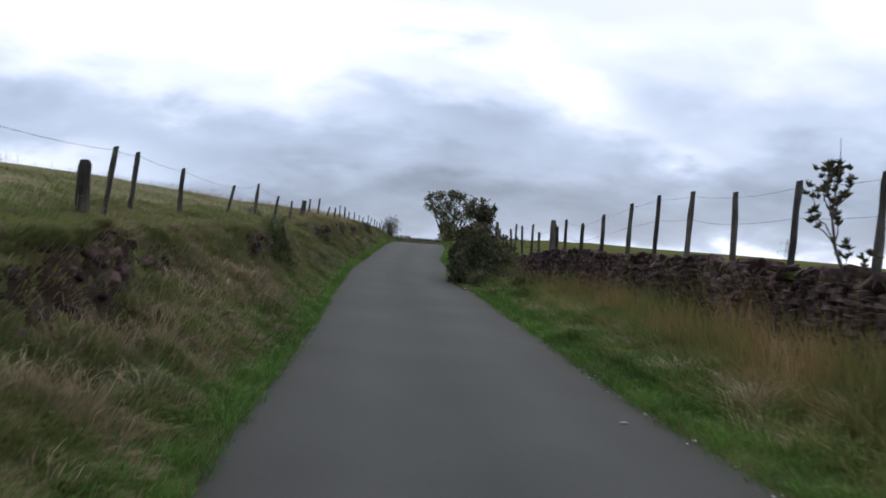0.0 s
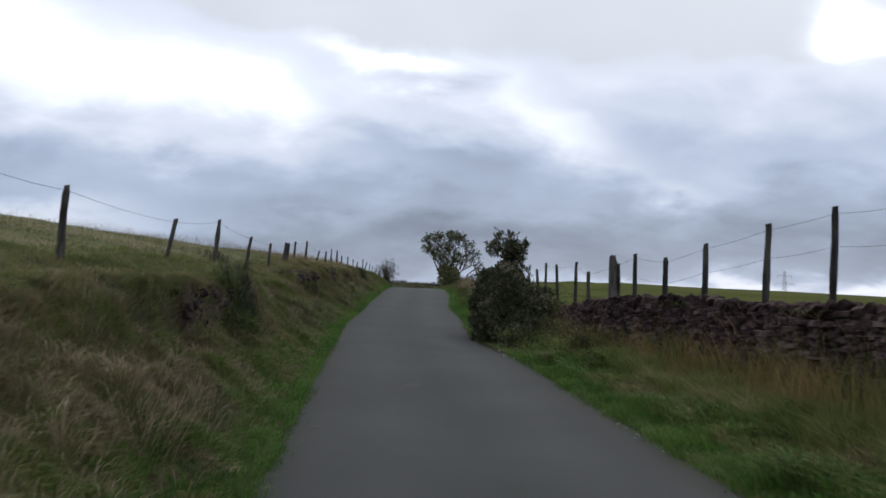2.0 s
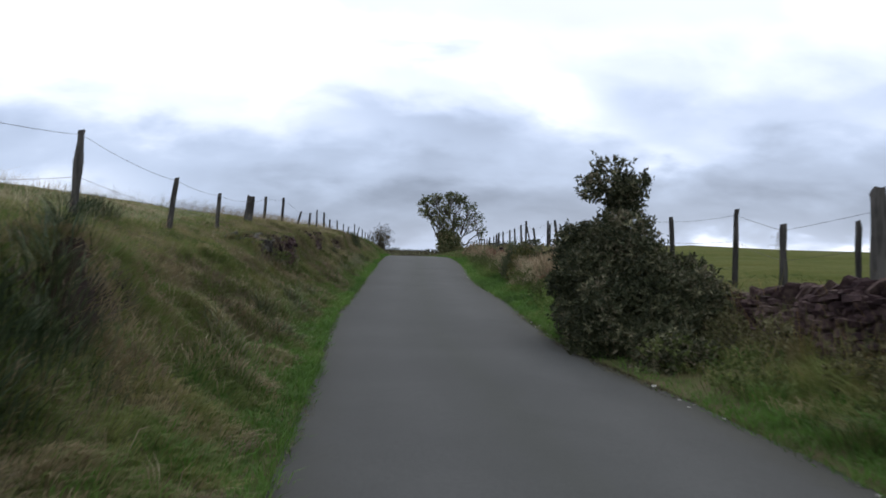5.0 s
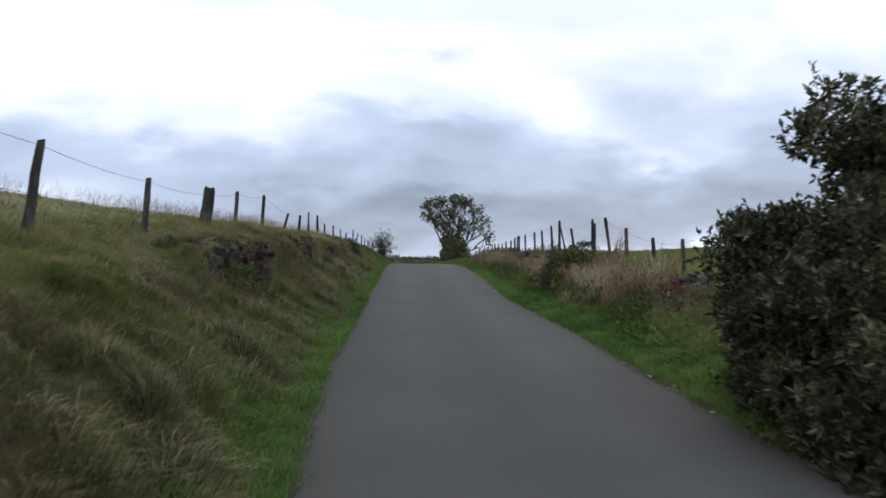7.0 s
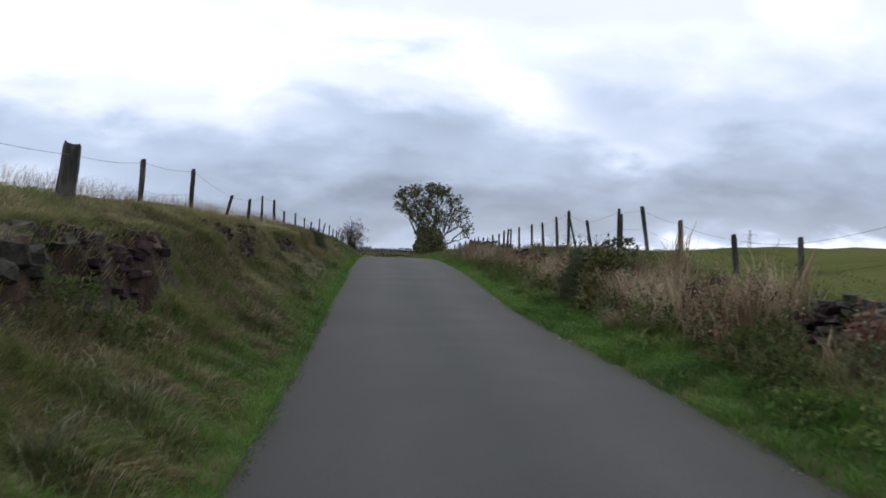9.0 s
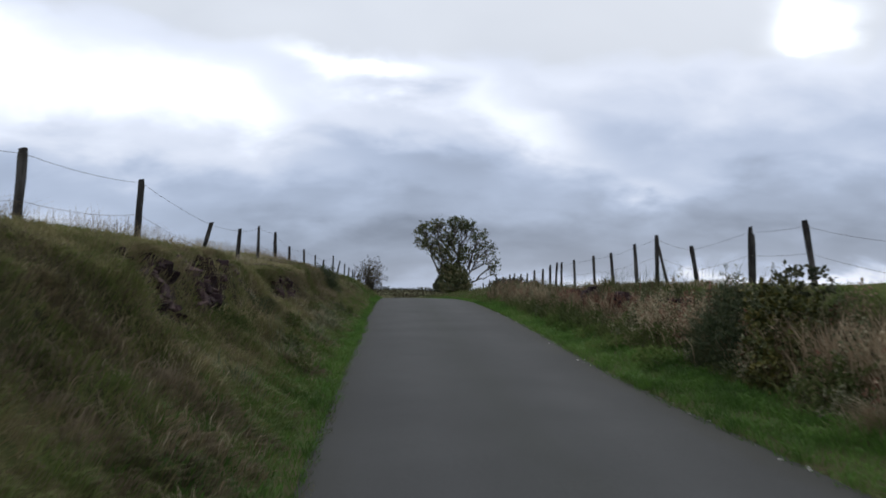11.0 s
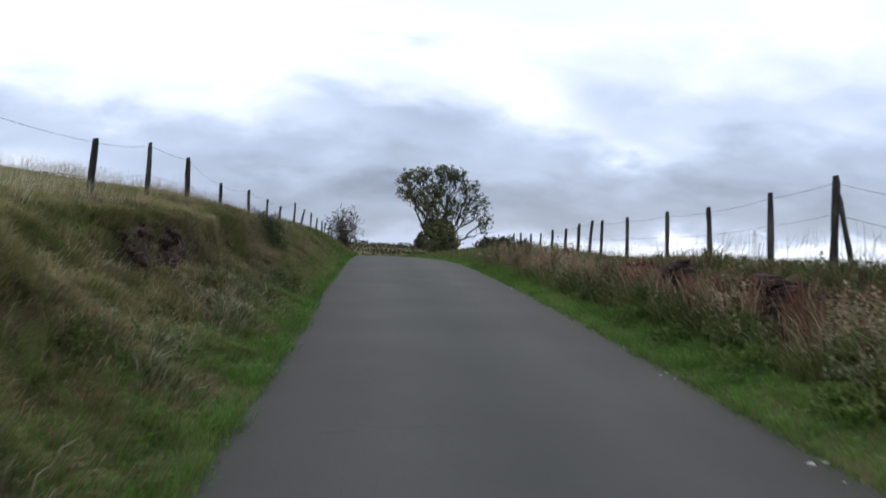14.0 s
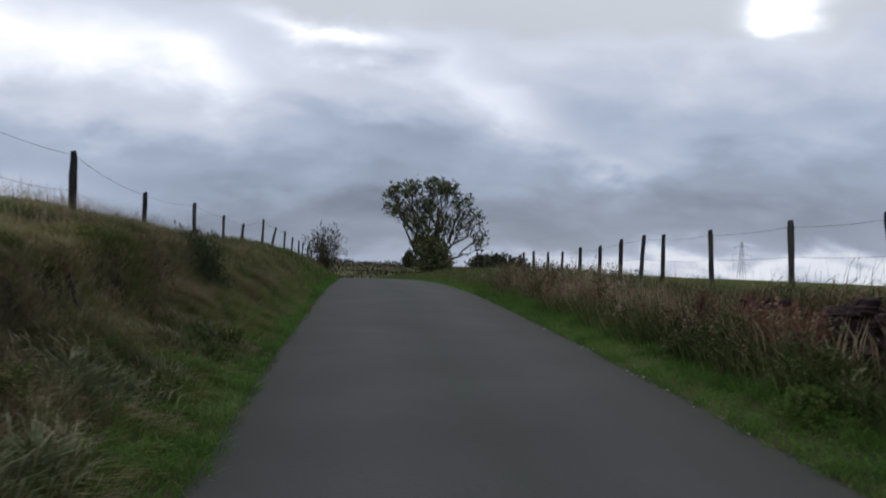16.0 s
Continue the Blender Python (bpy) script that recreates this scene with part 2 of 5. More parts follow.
PALE = material("pale_grit", [(0.2, (0.216, 0.2093, 0.189)), (0.8, (0.486, 0.4725, 0.432))], 20.0, 0.9, per_object=0.6)
LICHEN = material("lichened_stone", [(0.12, (0.02449, 0.02178, 0.01851)), (0.45, (0.06299, 0.05783, 0.04957)), (0.75, (0.112, 0.1055, 0.08593)), (0.95, (0.182, 0.1769, 0.1388))], 7.0, 0.92, 0.8, 45, per_object=0.4, spec=0.15)
FARGREEN = material("far_hedge_leaves", [(0.1, (0.024, 0.032, 0.016)), (0.5, (0.04, 0.048, 0.024)), (0.9, (0.064, 0.064, 0.036))], 0.5, 0.8, island=0.5)


def bare_where_steep(m, colours):
    """Bare earth shows where the ground is too steep for turf."""
    n, l = m.node_tree.nodes, m.node_tree.links
    geo, sep_, tex = n.new("ShaderNodeNewGeometry"), n.new("ShaderNodeSeparateXYZ"), n.new("ShaderNodeTexNoise")
    tex.inputs["Scale"].default_value, tex.inputs["Detail"].default_value = 5.0, 6.0
    l.new(geo.outputs["Position"], tex.inputs["Vector"])
    l.new(geo.outputs["Normal"], sep_.inputs[0])
    add_ = n.new("ShaderNodeMath")
    add_.operation = "MULTIPLY_ADD"
    l.new(tex.outputs["Fac"], add_.inputs[0])
    add_.inputs[1].default_value = 0.35
    l.new(sep_.outputs[2], add_.inputs[2])
    steep, earth, mix = n.new("ShaderNodeMapRange"), n.new("ShaderNodeValToRGB"), n.new("ShaderNodeMix")
    for k, v in zip(("From Min", "From Max", "To Min", "To Max"), (0.55, 0.78, 1.0, 0.0)):
        steep.inputs[k].default_value = v
    l.new(add_.outputs[0], steep.inputs["Value"])
    for e, (p, col) in zip(earth.color_ramp.elements, colours):
        e.position, e.color = p, (*col, 1)
    l.new(tex.outputs["Fac"], earth.inputs[0])
    mix.data_type = "RGBA"
    p = n["Principled BSDF"]
    was = p.inputs["Base Color"].links[0].from_socket
    l.new(steep.outputs[0], mix.inputs[0]), l.new(was, mix.inputs[6]), l.new(earth.outputs[0], mix.inputs[7])
    l.new(mix.outputs[2], p.inputs["Base Color"])


bare_where_steep(SOIL, [(0.3, (0.016, 0.012, 0.011)), (0.75, (0.055, 0.040, 0.034))])
WEED = material("dull_green_weeds", [(0.1, (0.0414, 0.05516, 0.01683)), (0.5, (0.07762, 0.1003, 0.03179)), (0.8, (0.1138, 0.1355, 0.04675)), (0.96, (0.1759, 0.1705, 0.07948))], 2.0, 0.75, island=0.6, spec=0.15, thin=0.3)
GREYLEAF = material("grey_green_leaves", [(0.1, (0.07, 0.084, 0.0405)), (0.5, (0.14, 0.154, 0.081)), (0.9, (0.294, 0.28, 0.1755))], 2.0, 0.7, island=0.6, spec=0.2, thin=0.3)
GREENBANK = material("olive_bank_grass", [(0.08, (0.06876, 0.09472, 0.029)), (0.36, (0.1203, 0.1671, 0.04695)), (0.6, (0.1664, 0.1896, 0.06704)), (0.8, (0.2182, 0.1896, 0.09496)), (0.96, (0.3096, 0.256, 0.157))], 1.8, 0.75, island=0.26, spec=0.15, second=0.8, thin=0.4)
BROWNWEED = material("withered_brown_weeds", [(0.1, (0.04244, 0.04805, 0.02223)), (0.45, (0.09094, 0.08809, 0.04199)), (0.7, (0.1455, 0.1281, 0.06792)), (0.95, (0.2304, 0.2242, 0.1235))], 2.2, 0.8, island=0.5, spec=0.15, thin=0.3, second=0.8)
HILL = material("hillside_grass", [(0.08, (0.05655, 0.07373, 0.02387)), (0.36, (0.09614, 0.1251, 0.04057)), (0.6, (0.13, 0.1341, 0.0561)), (0.8, (0.1696, 0.1396, 0.07877)), (0.96, (0.2375, 0.19, 0.1313))], 0.9, 0.75, island=0.26, spec=0.15, second=0.4, thin=0.4)
TURF = material("pasture_turf", [(0.1, (0.05228, 0.06336, 0.01875)), (0.4, (0.07319, 0.08528, 0.02438)), (0.65, (0.09411, 0.09585, 0.03188)), (0.92, (0.1307, 0.1055, 0.05156))], 6.0, 0.9, 0.8, 30, spec=0.02, second=0.35, contrast=0.8)
HILLTURF = material("hillside_turf", [(0.1, (0.06237, 0.07374, 0.02872)), (0.4, (0.104, 0.1152, 0.04467)), (0.65, (0.1411, 0.126, 0.06222)), (0.92, (0.2079, 0.1608, 0.1053))], 5.0, 0.9, 0.8, 25, spec=0.1, second=0.4, contrast=1.5)
DULLGRASS = material("dull_far_grass", [(0.1, (0.0216, 0.02178, 0.01188)), (0.5, (0.03672, 0.03366, 0.0198)), (0.9, (0.05616, 0.04752, 0.03168))], 0.3, 0.8, island=0.3, spec=0.1, thin=0.3)
OLIVE = material("olive_yellow_grass", [(0.08, (0.08467, 0.1088, 0.035)), (0.36, (0.1512, 0.1855, 0.05625)), (0.6, (0.1996, 0.2174, 0.075)), (0.8, (0.2419, 0.211, 0.1)), (0.96, (0.3266, 0.2814, 0.1625))], 1.6, 0.75, island=0.3, spec=0.15, second=0.8, thin=0.4)
TANBANK = material("tan_bank_grass", [(0.08, (0.13, 0.125, 0.055)), (0.4, (0.22, 0.205, 0.095)), (0.7, (0.30, 0.26, 0.135)), (0.96, (0.42, 0.37, 0.22))], 1.6, 0.75, island=0.3, spec=0.15, second=0.8, thin=0.4)
TWIGLEAF = material("brown_twig_leaves", [(0.1, (0.04, 0.037, 0.02)), (0.5, (0.085, 0.075, 0.04)), (0.9, (0.16, 0.13, 0.07))], 2.0, 0.7, island=0.5, spec=0.15)
BROWNBANK = material("brown_matted_grass", [(0.08, (0.084, 0.0742, 0.0448)), (0.36, (0.14, 0.1166, 0.07392)), (0.6, (0.19, 0.1537, 0.103)), (0.8, (0.24, 0.1993, 0.1366)), (0.96, (0.3248, 0.269, 0.1792))], 1.8, 0.8, island=0.3, spec=0.12, second=0.8, thin=0.4)
TAR = material("dark_tar", [(0.2, (0.018, 0.018, 0.018)), (0.8, (0.032, 0.032, 0.031))], 12.0, 0.7, 0.3, 90, spec=0.3)
WORN = material("worn_pale_asphalt", [(0.2, (0.0496, 0.0512, 0.0512)), (0.8, (0.068, 0.0696, 0.0688))], 14.0, 0.9, 0.3, 120, spec=0.2)
PALELEAF = material("pale_evergreen_leaves", [(0.1, (0.07757, 0.0812, 0.04158)), (0.5, (0.144, 0.1433, 0.07903)), (0.9, (0.2771, 0.2579, 0.1581))], 2.0, 0.6, island=0.6, spec=0.2, thin=0.15)
GREENLEAF = material("lush_green_leaves", [(0.1, (0.06, 0.09, 0.022)), (0.5, (0.102, 0.156, 0.0374)), (0.9, (0.168, 0.216, 0.066))], 2.0, 0.7, island=0.5, spec=0.2, thin=0.35)
RUSH = material("dark_rushes", [(0.1, (0.025, 0.04, 0.016)), (0.5, (0.05, 0.07, 0.026)), (0.9, (0.10, 0.10, 0.045))], 2.0, 0.6, island=0.5, spec=0.3)
REDDOCK = material("rust_red_dock", [(0.1, (0.08354, 0.04194, 0.02831)), (0.5, (0.181, 0.08387, 0.05663)), (0.9, (0.3063, 0.1678, 0.1133))], 2.0, 0.8, island=0.6, spec=0.2)



def wheel_tracks(m):
    """Two paler worn tracks along the lane, a mossy middle and dirty edges."""
    n, l = m.node_tree.nodes, m.node_tree.links
    uv, sep_, tex = n.new("ShaderNodeUVMap"), n.new("ShaderNodeSeparateXYZ"), n.new("ShaderNodeTexNoise")
    uv.uv_map = "across"
    geo = n.new("ShaderNodeNewGeometry")
    tex.inputs["Scale"].default_value, tex.inputs["Detail"].default_value = 1.1, 4.0
    l.new(geo.outputs["Position"], tex.inputs["Vector"])
    l.new(uv.outputs[0], sep_.inputs[0])
    wob = n.new("ShaderNodeMath")
    wob.operation = "MULTIPLY_ADD"
    l.new(tex.outputs["Fac"], wob.inputs[0])
    wob.inputs[1].default_value = 0.12
    l.new(sep_.outputs[0], wob.inputs[2])
    ramp, mix = n.new("ShaderNodeValToRGB"), n.new("ShaderNodeMix")
    ramp.color_ramp.interpolation = "EASE"
    e = ramp.color_ramp.elements
    stops = [(0.05, (0.72, 0.70, 0.60)), (0.11, (0.84, 0.83, 0.80)), (0.20, (0.93, 0.93, 0.94)), (0.34, (1.05, 1.05, 1.07)), (0.46, (0.95, 0.96, 0.96)), (0.55, (0.87, 0.89, 0.86)), (0.64, (0.96, 0.97, 0.98)), (0.77, (1.08, 1.08, 1.10)), (0.92, (0.92, 0.92, 0.92)), (1.0, (0.80, 0.78, 0.70))]
    while len(e) < len(stops):
        e.new(0.5)
    for q, (place, col) in zip(e, stops):
        q.position, q.color = place, (*col, 1)
    l.new(wob.outputs[0], ramp.inputs[0])
    mix.data_type, mix.blend_type = "RGBA", "MULTIPLY"
    mix.inputs[0].default_value = 1.0
    p = n["Principled BSDF"]
    was = p.inputs["Base Color"].links[0].from_socket
    l.new(was, mix.inputs[6]), l.new(ramp.outputs[0], mix.inputs[7])
    l.new(mix.outputs[2], p.inputs["Base Color"])


wheel_tracks(ASPHALT)

# ---- the lie of the land ----
rng = np.random.default_rng(7)
LATTICE = rng.random((256, 256))


def vnoise(x, y, s=1.0, octaves=3):
    """Smooth value noise, about -1 to 1."""
    total, amp, norm = 0.0, 1.0, 0.0
    for k in range(octaves):
        u, v = x / s * 2 ** k + 31.7 * k, y / s * 2 ** k + 17.3 * k
        i, j = np.floor(u).astype(int), np.floor(v).astype(int)
        f, g = u - i, v - j
        f, g = f * f * (3 - 2 * f), g * g * (3 - 2 * g)
        a, b = LATTICE[i % 256, j % 256], LATTICE[(i + 1) % 256, j % 256]
        c, d = LATTICE[i % 256, (j + 1) % 256], LATTICE[(i + 1) % 256, (j + 1) % 256]
        total = total + amp * ((a + (b - a) * f) * (1 - g) + (c + (d - c) * f) * g - 0.5) * 2
        norm, amp = norm + amp, amp * 0.5
    return total / norm


def profile(points, smooth=1.5):
    """A smooth function of the way along the lane, through (y, value) points."""
    ys, vs = np.array(points, float).T
    grid = np.arange(-1200, 5000, 0.5)
    near = (grid > -60) & (grid < 330)
    val = np.interp(grid, ys, vs)
    w = np.exp(-0.5 * (np.arange(-12, 13) * 0.5 / smooth) ** 2)
    soft = np.convolve(np.pad(val, 12, "edge"), w / w.sum(), "valid")
    val = np.where(near, soft, val)
    return lambda y: np.interp(y, grid, val)


road_z = profile([(-1000, -25), (-100, -3.6), (-30, -0.9), (-10, -0.24), (0, 0.06), (10, 0.33), (20, 0.50), (27, 0.74), (35, 0.98), (40, 1.18), (45, 1.36), (50, 1.61), (60, 2.0), (70, 2.38),
                  (80, 2.70), (90, 2.92), (98, 3.0), (105, 3.0), (115, 2.92), (130, 2.85), (160, 3.9), (200, 5.2), (230, 5.4), (300, 5.0), (500, 0), (1500, -30), (4800, -70)], 3)
left_edge = profile([(-60, 3.0), (-10, -0.5), (0, -1.15), (4, -1.48), (7.4, -1.76), (11, -2.02), (16, -2.44), (20, -2.86), (25.7, -3.26), (29.5, -3.60), (33, -3.88), (37, -3.97), (41, -4.06), (45, -4.22),
                     (50, -4.40), (55, -4.5), (60, -4.74), (68, -4.95), (80, -5.3), (90, -5.45), (100, -5.7), (108, -6.4), (118, -8.5), (130, -13), (160, -28)], 1.5)
right_edge = profile([(-60, 8.5), (-10, 4.0), (0, 2.9), (5, 2.40), (7, 2.11), (10, 1.88), (15, 1.60), (20, 1.30), (24.5, 0.96), (27, 0.45), (28.5, 0.28), (32, 0.32), (38, 0.32), (41, 0.15), (45, 0.0),
                      (48, -0.05), (51, 0.0), (54, 0.10), (58, 0.18), (62, 0.25), (70, 0.25), (78, 0.25), (88, 0.0), (98, -0.7), (106, -1.9), (116, -4.2), (130, -8.7), (160, -23)], 1.5)
left_fence = profile([(-60, 0.4), (-5, -4.1), (10, -5.1), (13.3, -5.5), (16.4, -5.75), (21.7, -6.04), (26.3, -6.45), (31.2, -6.8), (35.3, -7.05), (39.9, -7.3), (44.3, -7.72), (48.5, -7.88), (53.3, -7.92), (59.5, -8.03),
                      (66.6, -8.15), (71, -8.2), (80, -8.0), (90, -7.6), (104, -7.8), (118, -11), (160, -34)], 1)
right_fence = profile([(-60, 12), (0, 5.95), (10, 5.1), (15, 4.72), (18.28, 4.32), (20.6, 4.12), (24, 3.7), (29.2, 3.27), (37.2, 3.16), (42.4, 3.2), (47.7, 3.23), (50.1, 3.3), (52.5, 3.0), (58.85, 2.88), (63.8, 2.72),
                       (69, 2.85), (81, 2.5), (100, 2.0), (115, 0.5), (130, -4.0), (160, -18)], 0.7)
left_rise = profile([(-60, 1.5), (5, 1.5), (10.5, 1.62), (13.3, 1.74), (16.4, 1.68), (21.7, 1.93), (26, 1.82), (31, 1.68), (35.3, 1.78), (39.6, 2.06), (44, 2.12), (48.5, 2.12), (51, 1.93), (53.4, 1.72), (56.6, 1.80), (59.5, 1.95), (62.2, 2.03), (66.5, 1.90), (71, 1.76),
                     (75, 1.64), (82, 1.6), (90, 1.3), (100, 0.9), (115, 0.6), (160, 0.8), (300, 1.0)], 0.8)
right_rise = profile([(-60, 1.5), (9, 1.57), (15, 1.64), (22.5, 1.56), (24.5, 1.42), (27.5, 1.12), (29.3, 1.15), (37, 1.10), (42.4, 1.2), (45, 1.46), (47.7, 1.53), (50, 1.45), (54.7, 1.32), (59, 1.25), (64, 1.0), (68, 0.95), (75, 0.9), (100, 0.7), (115, 0.5), (160, 0.4)], 1)
left_hill = profile([(-60, 1.6), (10, 1.6), (16, 1.37), (22, 1.0), (28, 1.65), (33, 1.54), (38, 1.33), (42, 0.66), (46, 0.0), (50, 0.0), (54, 0.15), (58, 0.9), (62, 0.95), (66, 0.9), (75, 0.4), (90, 0.05), (120, 0.5), (200, 1.2)], 1)
right_swell = profile([(-60, 0.0), (28, 0.0), (36, 0.4), (48, 0.45), (56, 0.0), (200, 0.0)], 1)
wall_part = profile([(-60, 1), (27, 1), (29, 0), (37, 0.1), (39, 0.75), (61, 0.8), (63, 0.2), (200, 0)], 0.5)

steep_part = profile([(-60, 0.6), (4, 1), (9.5, 1), (11.5, 0.5), (14, 0.5), (16, 1), (22.5, 1), (24.5, 0.15), (33, 0.1), (34.5, 1), (39, 1), (40.5, 0.3), (42.5, 0.3), (43.5, 1), (49, 1), (50.5, 0.2), (53, 0.4), (53.8, 1), (61.5, 1), (64, 0.3), (200, 0.3)], 0.4)

BANK_L = np.array([(0, 0), (0.14, 0.03), (0.28, 0.12), (0.42, 0.27), (0.52, 0.42), (0.59, 0.77), (0.68, 0.83), (0.85, 0.90), (1, 1)])
BANK_S = np.array([(0, 0), (0.14, 0.04), (0.28, 0.17), (0.42, 0.36), (0.56, 0.55), (0.7, 0.72), (0.85, 0.87), (1, 1)])
BANK_R = np.array([(0, 0), (0.2, 0.05), (0.5, 0.36), (0.7, 0.74), (0.85, 0.95), (1, 1)])
BANK_W = np.array([(0, 0), (0.2, 0.04), (0.45, 0.11), (0.68, 0.17), (0.80, 0.90), (0.9, 0.99), (1, 1)])


def mounds(x, y, size):
    """Rounded tussocks, 0 in the hollows to 1 on the crowns, and a number that is one and the same all over a tussock."""
    u, v = x / size, y / size
    i, j = np.floor(u).astype(int), np.floor(v).astype(int)
    best, mark = np.zeros(np.shape(u)), np.zeros(np.shape(u))
    for a in (-1, 0, 1):
        for b in (-1, 0, 1):
            p, q = (i + a) % 256, (j + b) % 256
            du, dv = u - (i + a + 0.15 + 0.7 * LATTICE[p, q]), v - (j + b + 0.15 + 0.7 * LATTICE[q, (p + 77) % 256])
            h = 1 - (du * du + dv * dv) / (0.45 + 0.55 * LATTICE[(p + 31) % 256, (q + 13) % 256]) ** 2
            mark = np.where(h > best, LATTICE[(p + 59) % 256, (q + 113) % 256], mark)
            best = np.maximum(best, h)
    return np.sqrt(best), mark


def tussocks(x, y):
    """The tussock that each place lies on: its height above the hollows, and its number."""
    wx, wy = x + 0.14 * vnoise(x, y, 0.5, 2), y + 0.14 * vnoise(x + 40, y, 0.5, 2)
    h1, k1 = mounds(wx * 0.75, wy, 0.52)
    h2, k2 = mounds(wx * 0.8 + 9, wy + 5, 0.95)
    return 0.22 * h1 + 0.37 * h2, (k1 * 0.55 + k2 * 0.45)


def ground(x, y):
    """Height of the ground."""
    x, y = np.asarray(x, float), np.asarray(y, float)
    xl, xr, fl, fr = left_edge(y), right_edge(y), left_fence(y), right_fence(y)
    z = road_z(y)
    d, e = xl - x, x - xr
    df, ef = np.maximum(xl - fl, 0.6), np.maximum(fr - xr, 0.6)
    humps = tussocks(x, y)[0] - 0.33 + vnoise(x, y, 3.0, 2) * 0.12
    lumps = np.abs(vnoise(x, y, 0.8, 2)) * 0.85 - 0.20 + vnoise(x, y, 3.0, 2) * 0.14
    lumps = 0.27 * np.tanh(lumps / 0.27)
    u = d / df
    u = u + 0.10 * vnoise(x * 0.3, y, 1.6, 3) * np.clip(u * 4 - 0.6, 0, 1) * np.clip((1.0 - u) * 5, 0, 1)
    st = steep_part(y)
    zl = (left_rise(y) - 0.08) * (st * np.interp(u, *BANK_L.T) + (1 - st) * np.interp(u, *BANK_S.T)) + left_hill(y) * (1 - np.exp(-np.maximum(d - df, 0) / 5)) - 0.0006 * np.maximum(d - 60, 0) * 20
    v = e / ef
    wp = wall_part(y)
    zr_ = (right_rise(y) - 0.12) * (wp * np.interp(v, *BANK_W.T) + (1 - wp) * np.interp(v, *BANK_R.T))
    zr_ = zr_ + right_swell(y) * (1 - np.exp(-np.maximum(e - ef, 0) / 5)) - 0.016 * np.maximum(e - ef, 0)
    left, right = d > 0, e > 0
    z = z + np.where(left, zl, 0) + np.where(right, zr_, 0)
    z = z + np.where(left, humps * np.interp(u, [0.08, 0.2, 0.32, 0.7, 0.9, 1.3, 4.0], [0, 0.35, 1.0, 0.75, 0.4, 0.3, 0.5]), 0)
    z = z + np.where(right, lumps * np.interp(v, [0.8, 1.0, 1.4], [1.0, 0.25, 0.7]) * np.clip((v - 0.15) * 3, 0, 1) * (1 - 0.55 * wp) * (1 - 0.6 * np.exp(-((v - 1) / 0.15) ** 2)), 0)
    return z - 0.05 * (~(left | right))


def mesh_object(name, verts, faces, mat, parent=None, smooth=False):
    me = bpy.data.meshes.new(name)
    me.from_pydata(verts, [], faces)
    me.materials.append(mat)
    if smooth:
        me.polygons.foreach_set("use_smooth", np.ones(len(me.polygons), bool))
    me.update()
    ob = new(name, me)
    if parent:
        ob.parent = parent
    return ob


def sheet(name, X, Y, Z, mat, smooth=True):
    r, c = X.shape
    idx = np.arange(r * c).reshape(r, c)
    f = np.stack([idx[:-1, :-1], idx[:-1, 1:], idx[1:, 1:], idx[1:, :-1]], -1).reshape(-1, 4)
    return mesh_object(name, np.stack([X, Y, Z], -1).reshape(-1, 3).tolist(), f.tolist(), mat, None, smooth)


ys = np.concatenate([[-1000, -600, -300, -150, -80, -50], np.arange(-35, 0, 1.5), np.arange(0, 66, 0.16), np.arange(66, 80, 0.3), np.arange(80, 125, 0.6), np.arange(125, 330, 5),
                     [360, 420, 500, 700, 1000, 1600, 2600, 4500]])
far = np.array([2, 4.5, 8, 13, 20, 30, 45, 70, 110, 200, 400, 900, 2000, 4000.])
YY = ys[:, None]
left_cols = left_edge(YY) - (left_edge(YY) - left_fence(YY)) * np.linspace(0, 1.35, 42)[None, :]
right_cols = right_edge(YY) + (right_fence(YY) - right_edge(YY)) * np.linspace(0, 1.35, 42)[None, :]
X = np.concatenate([(left_cols[:, -1:] - far[None, :])[:, ::-1], left_cols[:, ::-1], (left_edge(YY) * 2 + right_edge(YY)) / 3, (left_edge(YY) + right_edge(YY) * 2) / 3,
                    right_cols, right_cols[:, -1:] + far[None, :]], 1)
Yg = np.repeat(YY, X.shape[1], 1)
land = sheet("ground", X, Yg, ground(X, Yg), SOIL)
land.data.materials.append(TURF)
land.data.materials.append(HILLTURF)
fx = (X[:-1, :-1] + X[1:, 1:]) / 2
fy = (Yg[:-1, :-1] + Yg[1:, 1:]) / 2
wander = 0.25 * vnoise(fx, fy, 1.5, 2)
kind_of = np.where((fx > right_fence(fy) - 0.1 + wander) & (fy < 108), 1, np.where((fx < left_fence(fy) - 0.5 + wander) | (fy > 108), 2, 0))
land.data.polygons.foreach_set("material_index", kind_of.ravel().astype(np.int32))
tagged(land, "rough grassy hillside with banks along the lane", "ground", kind="structure")

ry = np.concatenate([np.arange(-60, 0, 2.0), np.arange(0, 160, 0.5)])[:, None]
rt = np.array([0, 0.03, 0.1, 0.2, 0.3, 0.4, 0.5, 0.6, 0.7, 0.8, 0.9, 0.97, 1.0])[None, :]
ragged_l = vnoise(ry * 0 + 3, ry, 0.7, 3) * 0.07
ragged_r = vnoise(ry * 0 + 60, ry, 0.7, 3) * 0.07
ra, rb = left_edge(ry) - 0.10 + ragged_l, right_edge(ry) + 0.10 + ragged_r
RX = ra + (rb - ra) * rt
RY = np.repeat(ry, 13, 1)
RZ = road_z(RY) + 0.035 * (1 - (2 * rt - 1) ** 2) + np.where((rt == 0) | (rt == 1), -0.03, 0.0)
road = sheet("road", RX, RY, RZ, ASPHALT)
across = road.data.uv_layers.new(name="across")
vi = np.empty(len(road.data.loops), np.int32)
road.data.loops.foreach_get("vertex_index", vi)
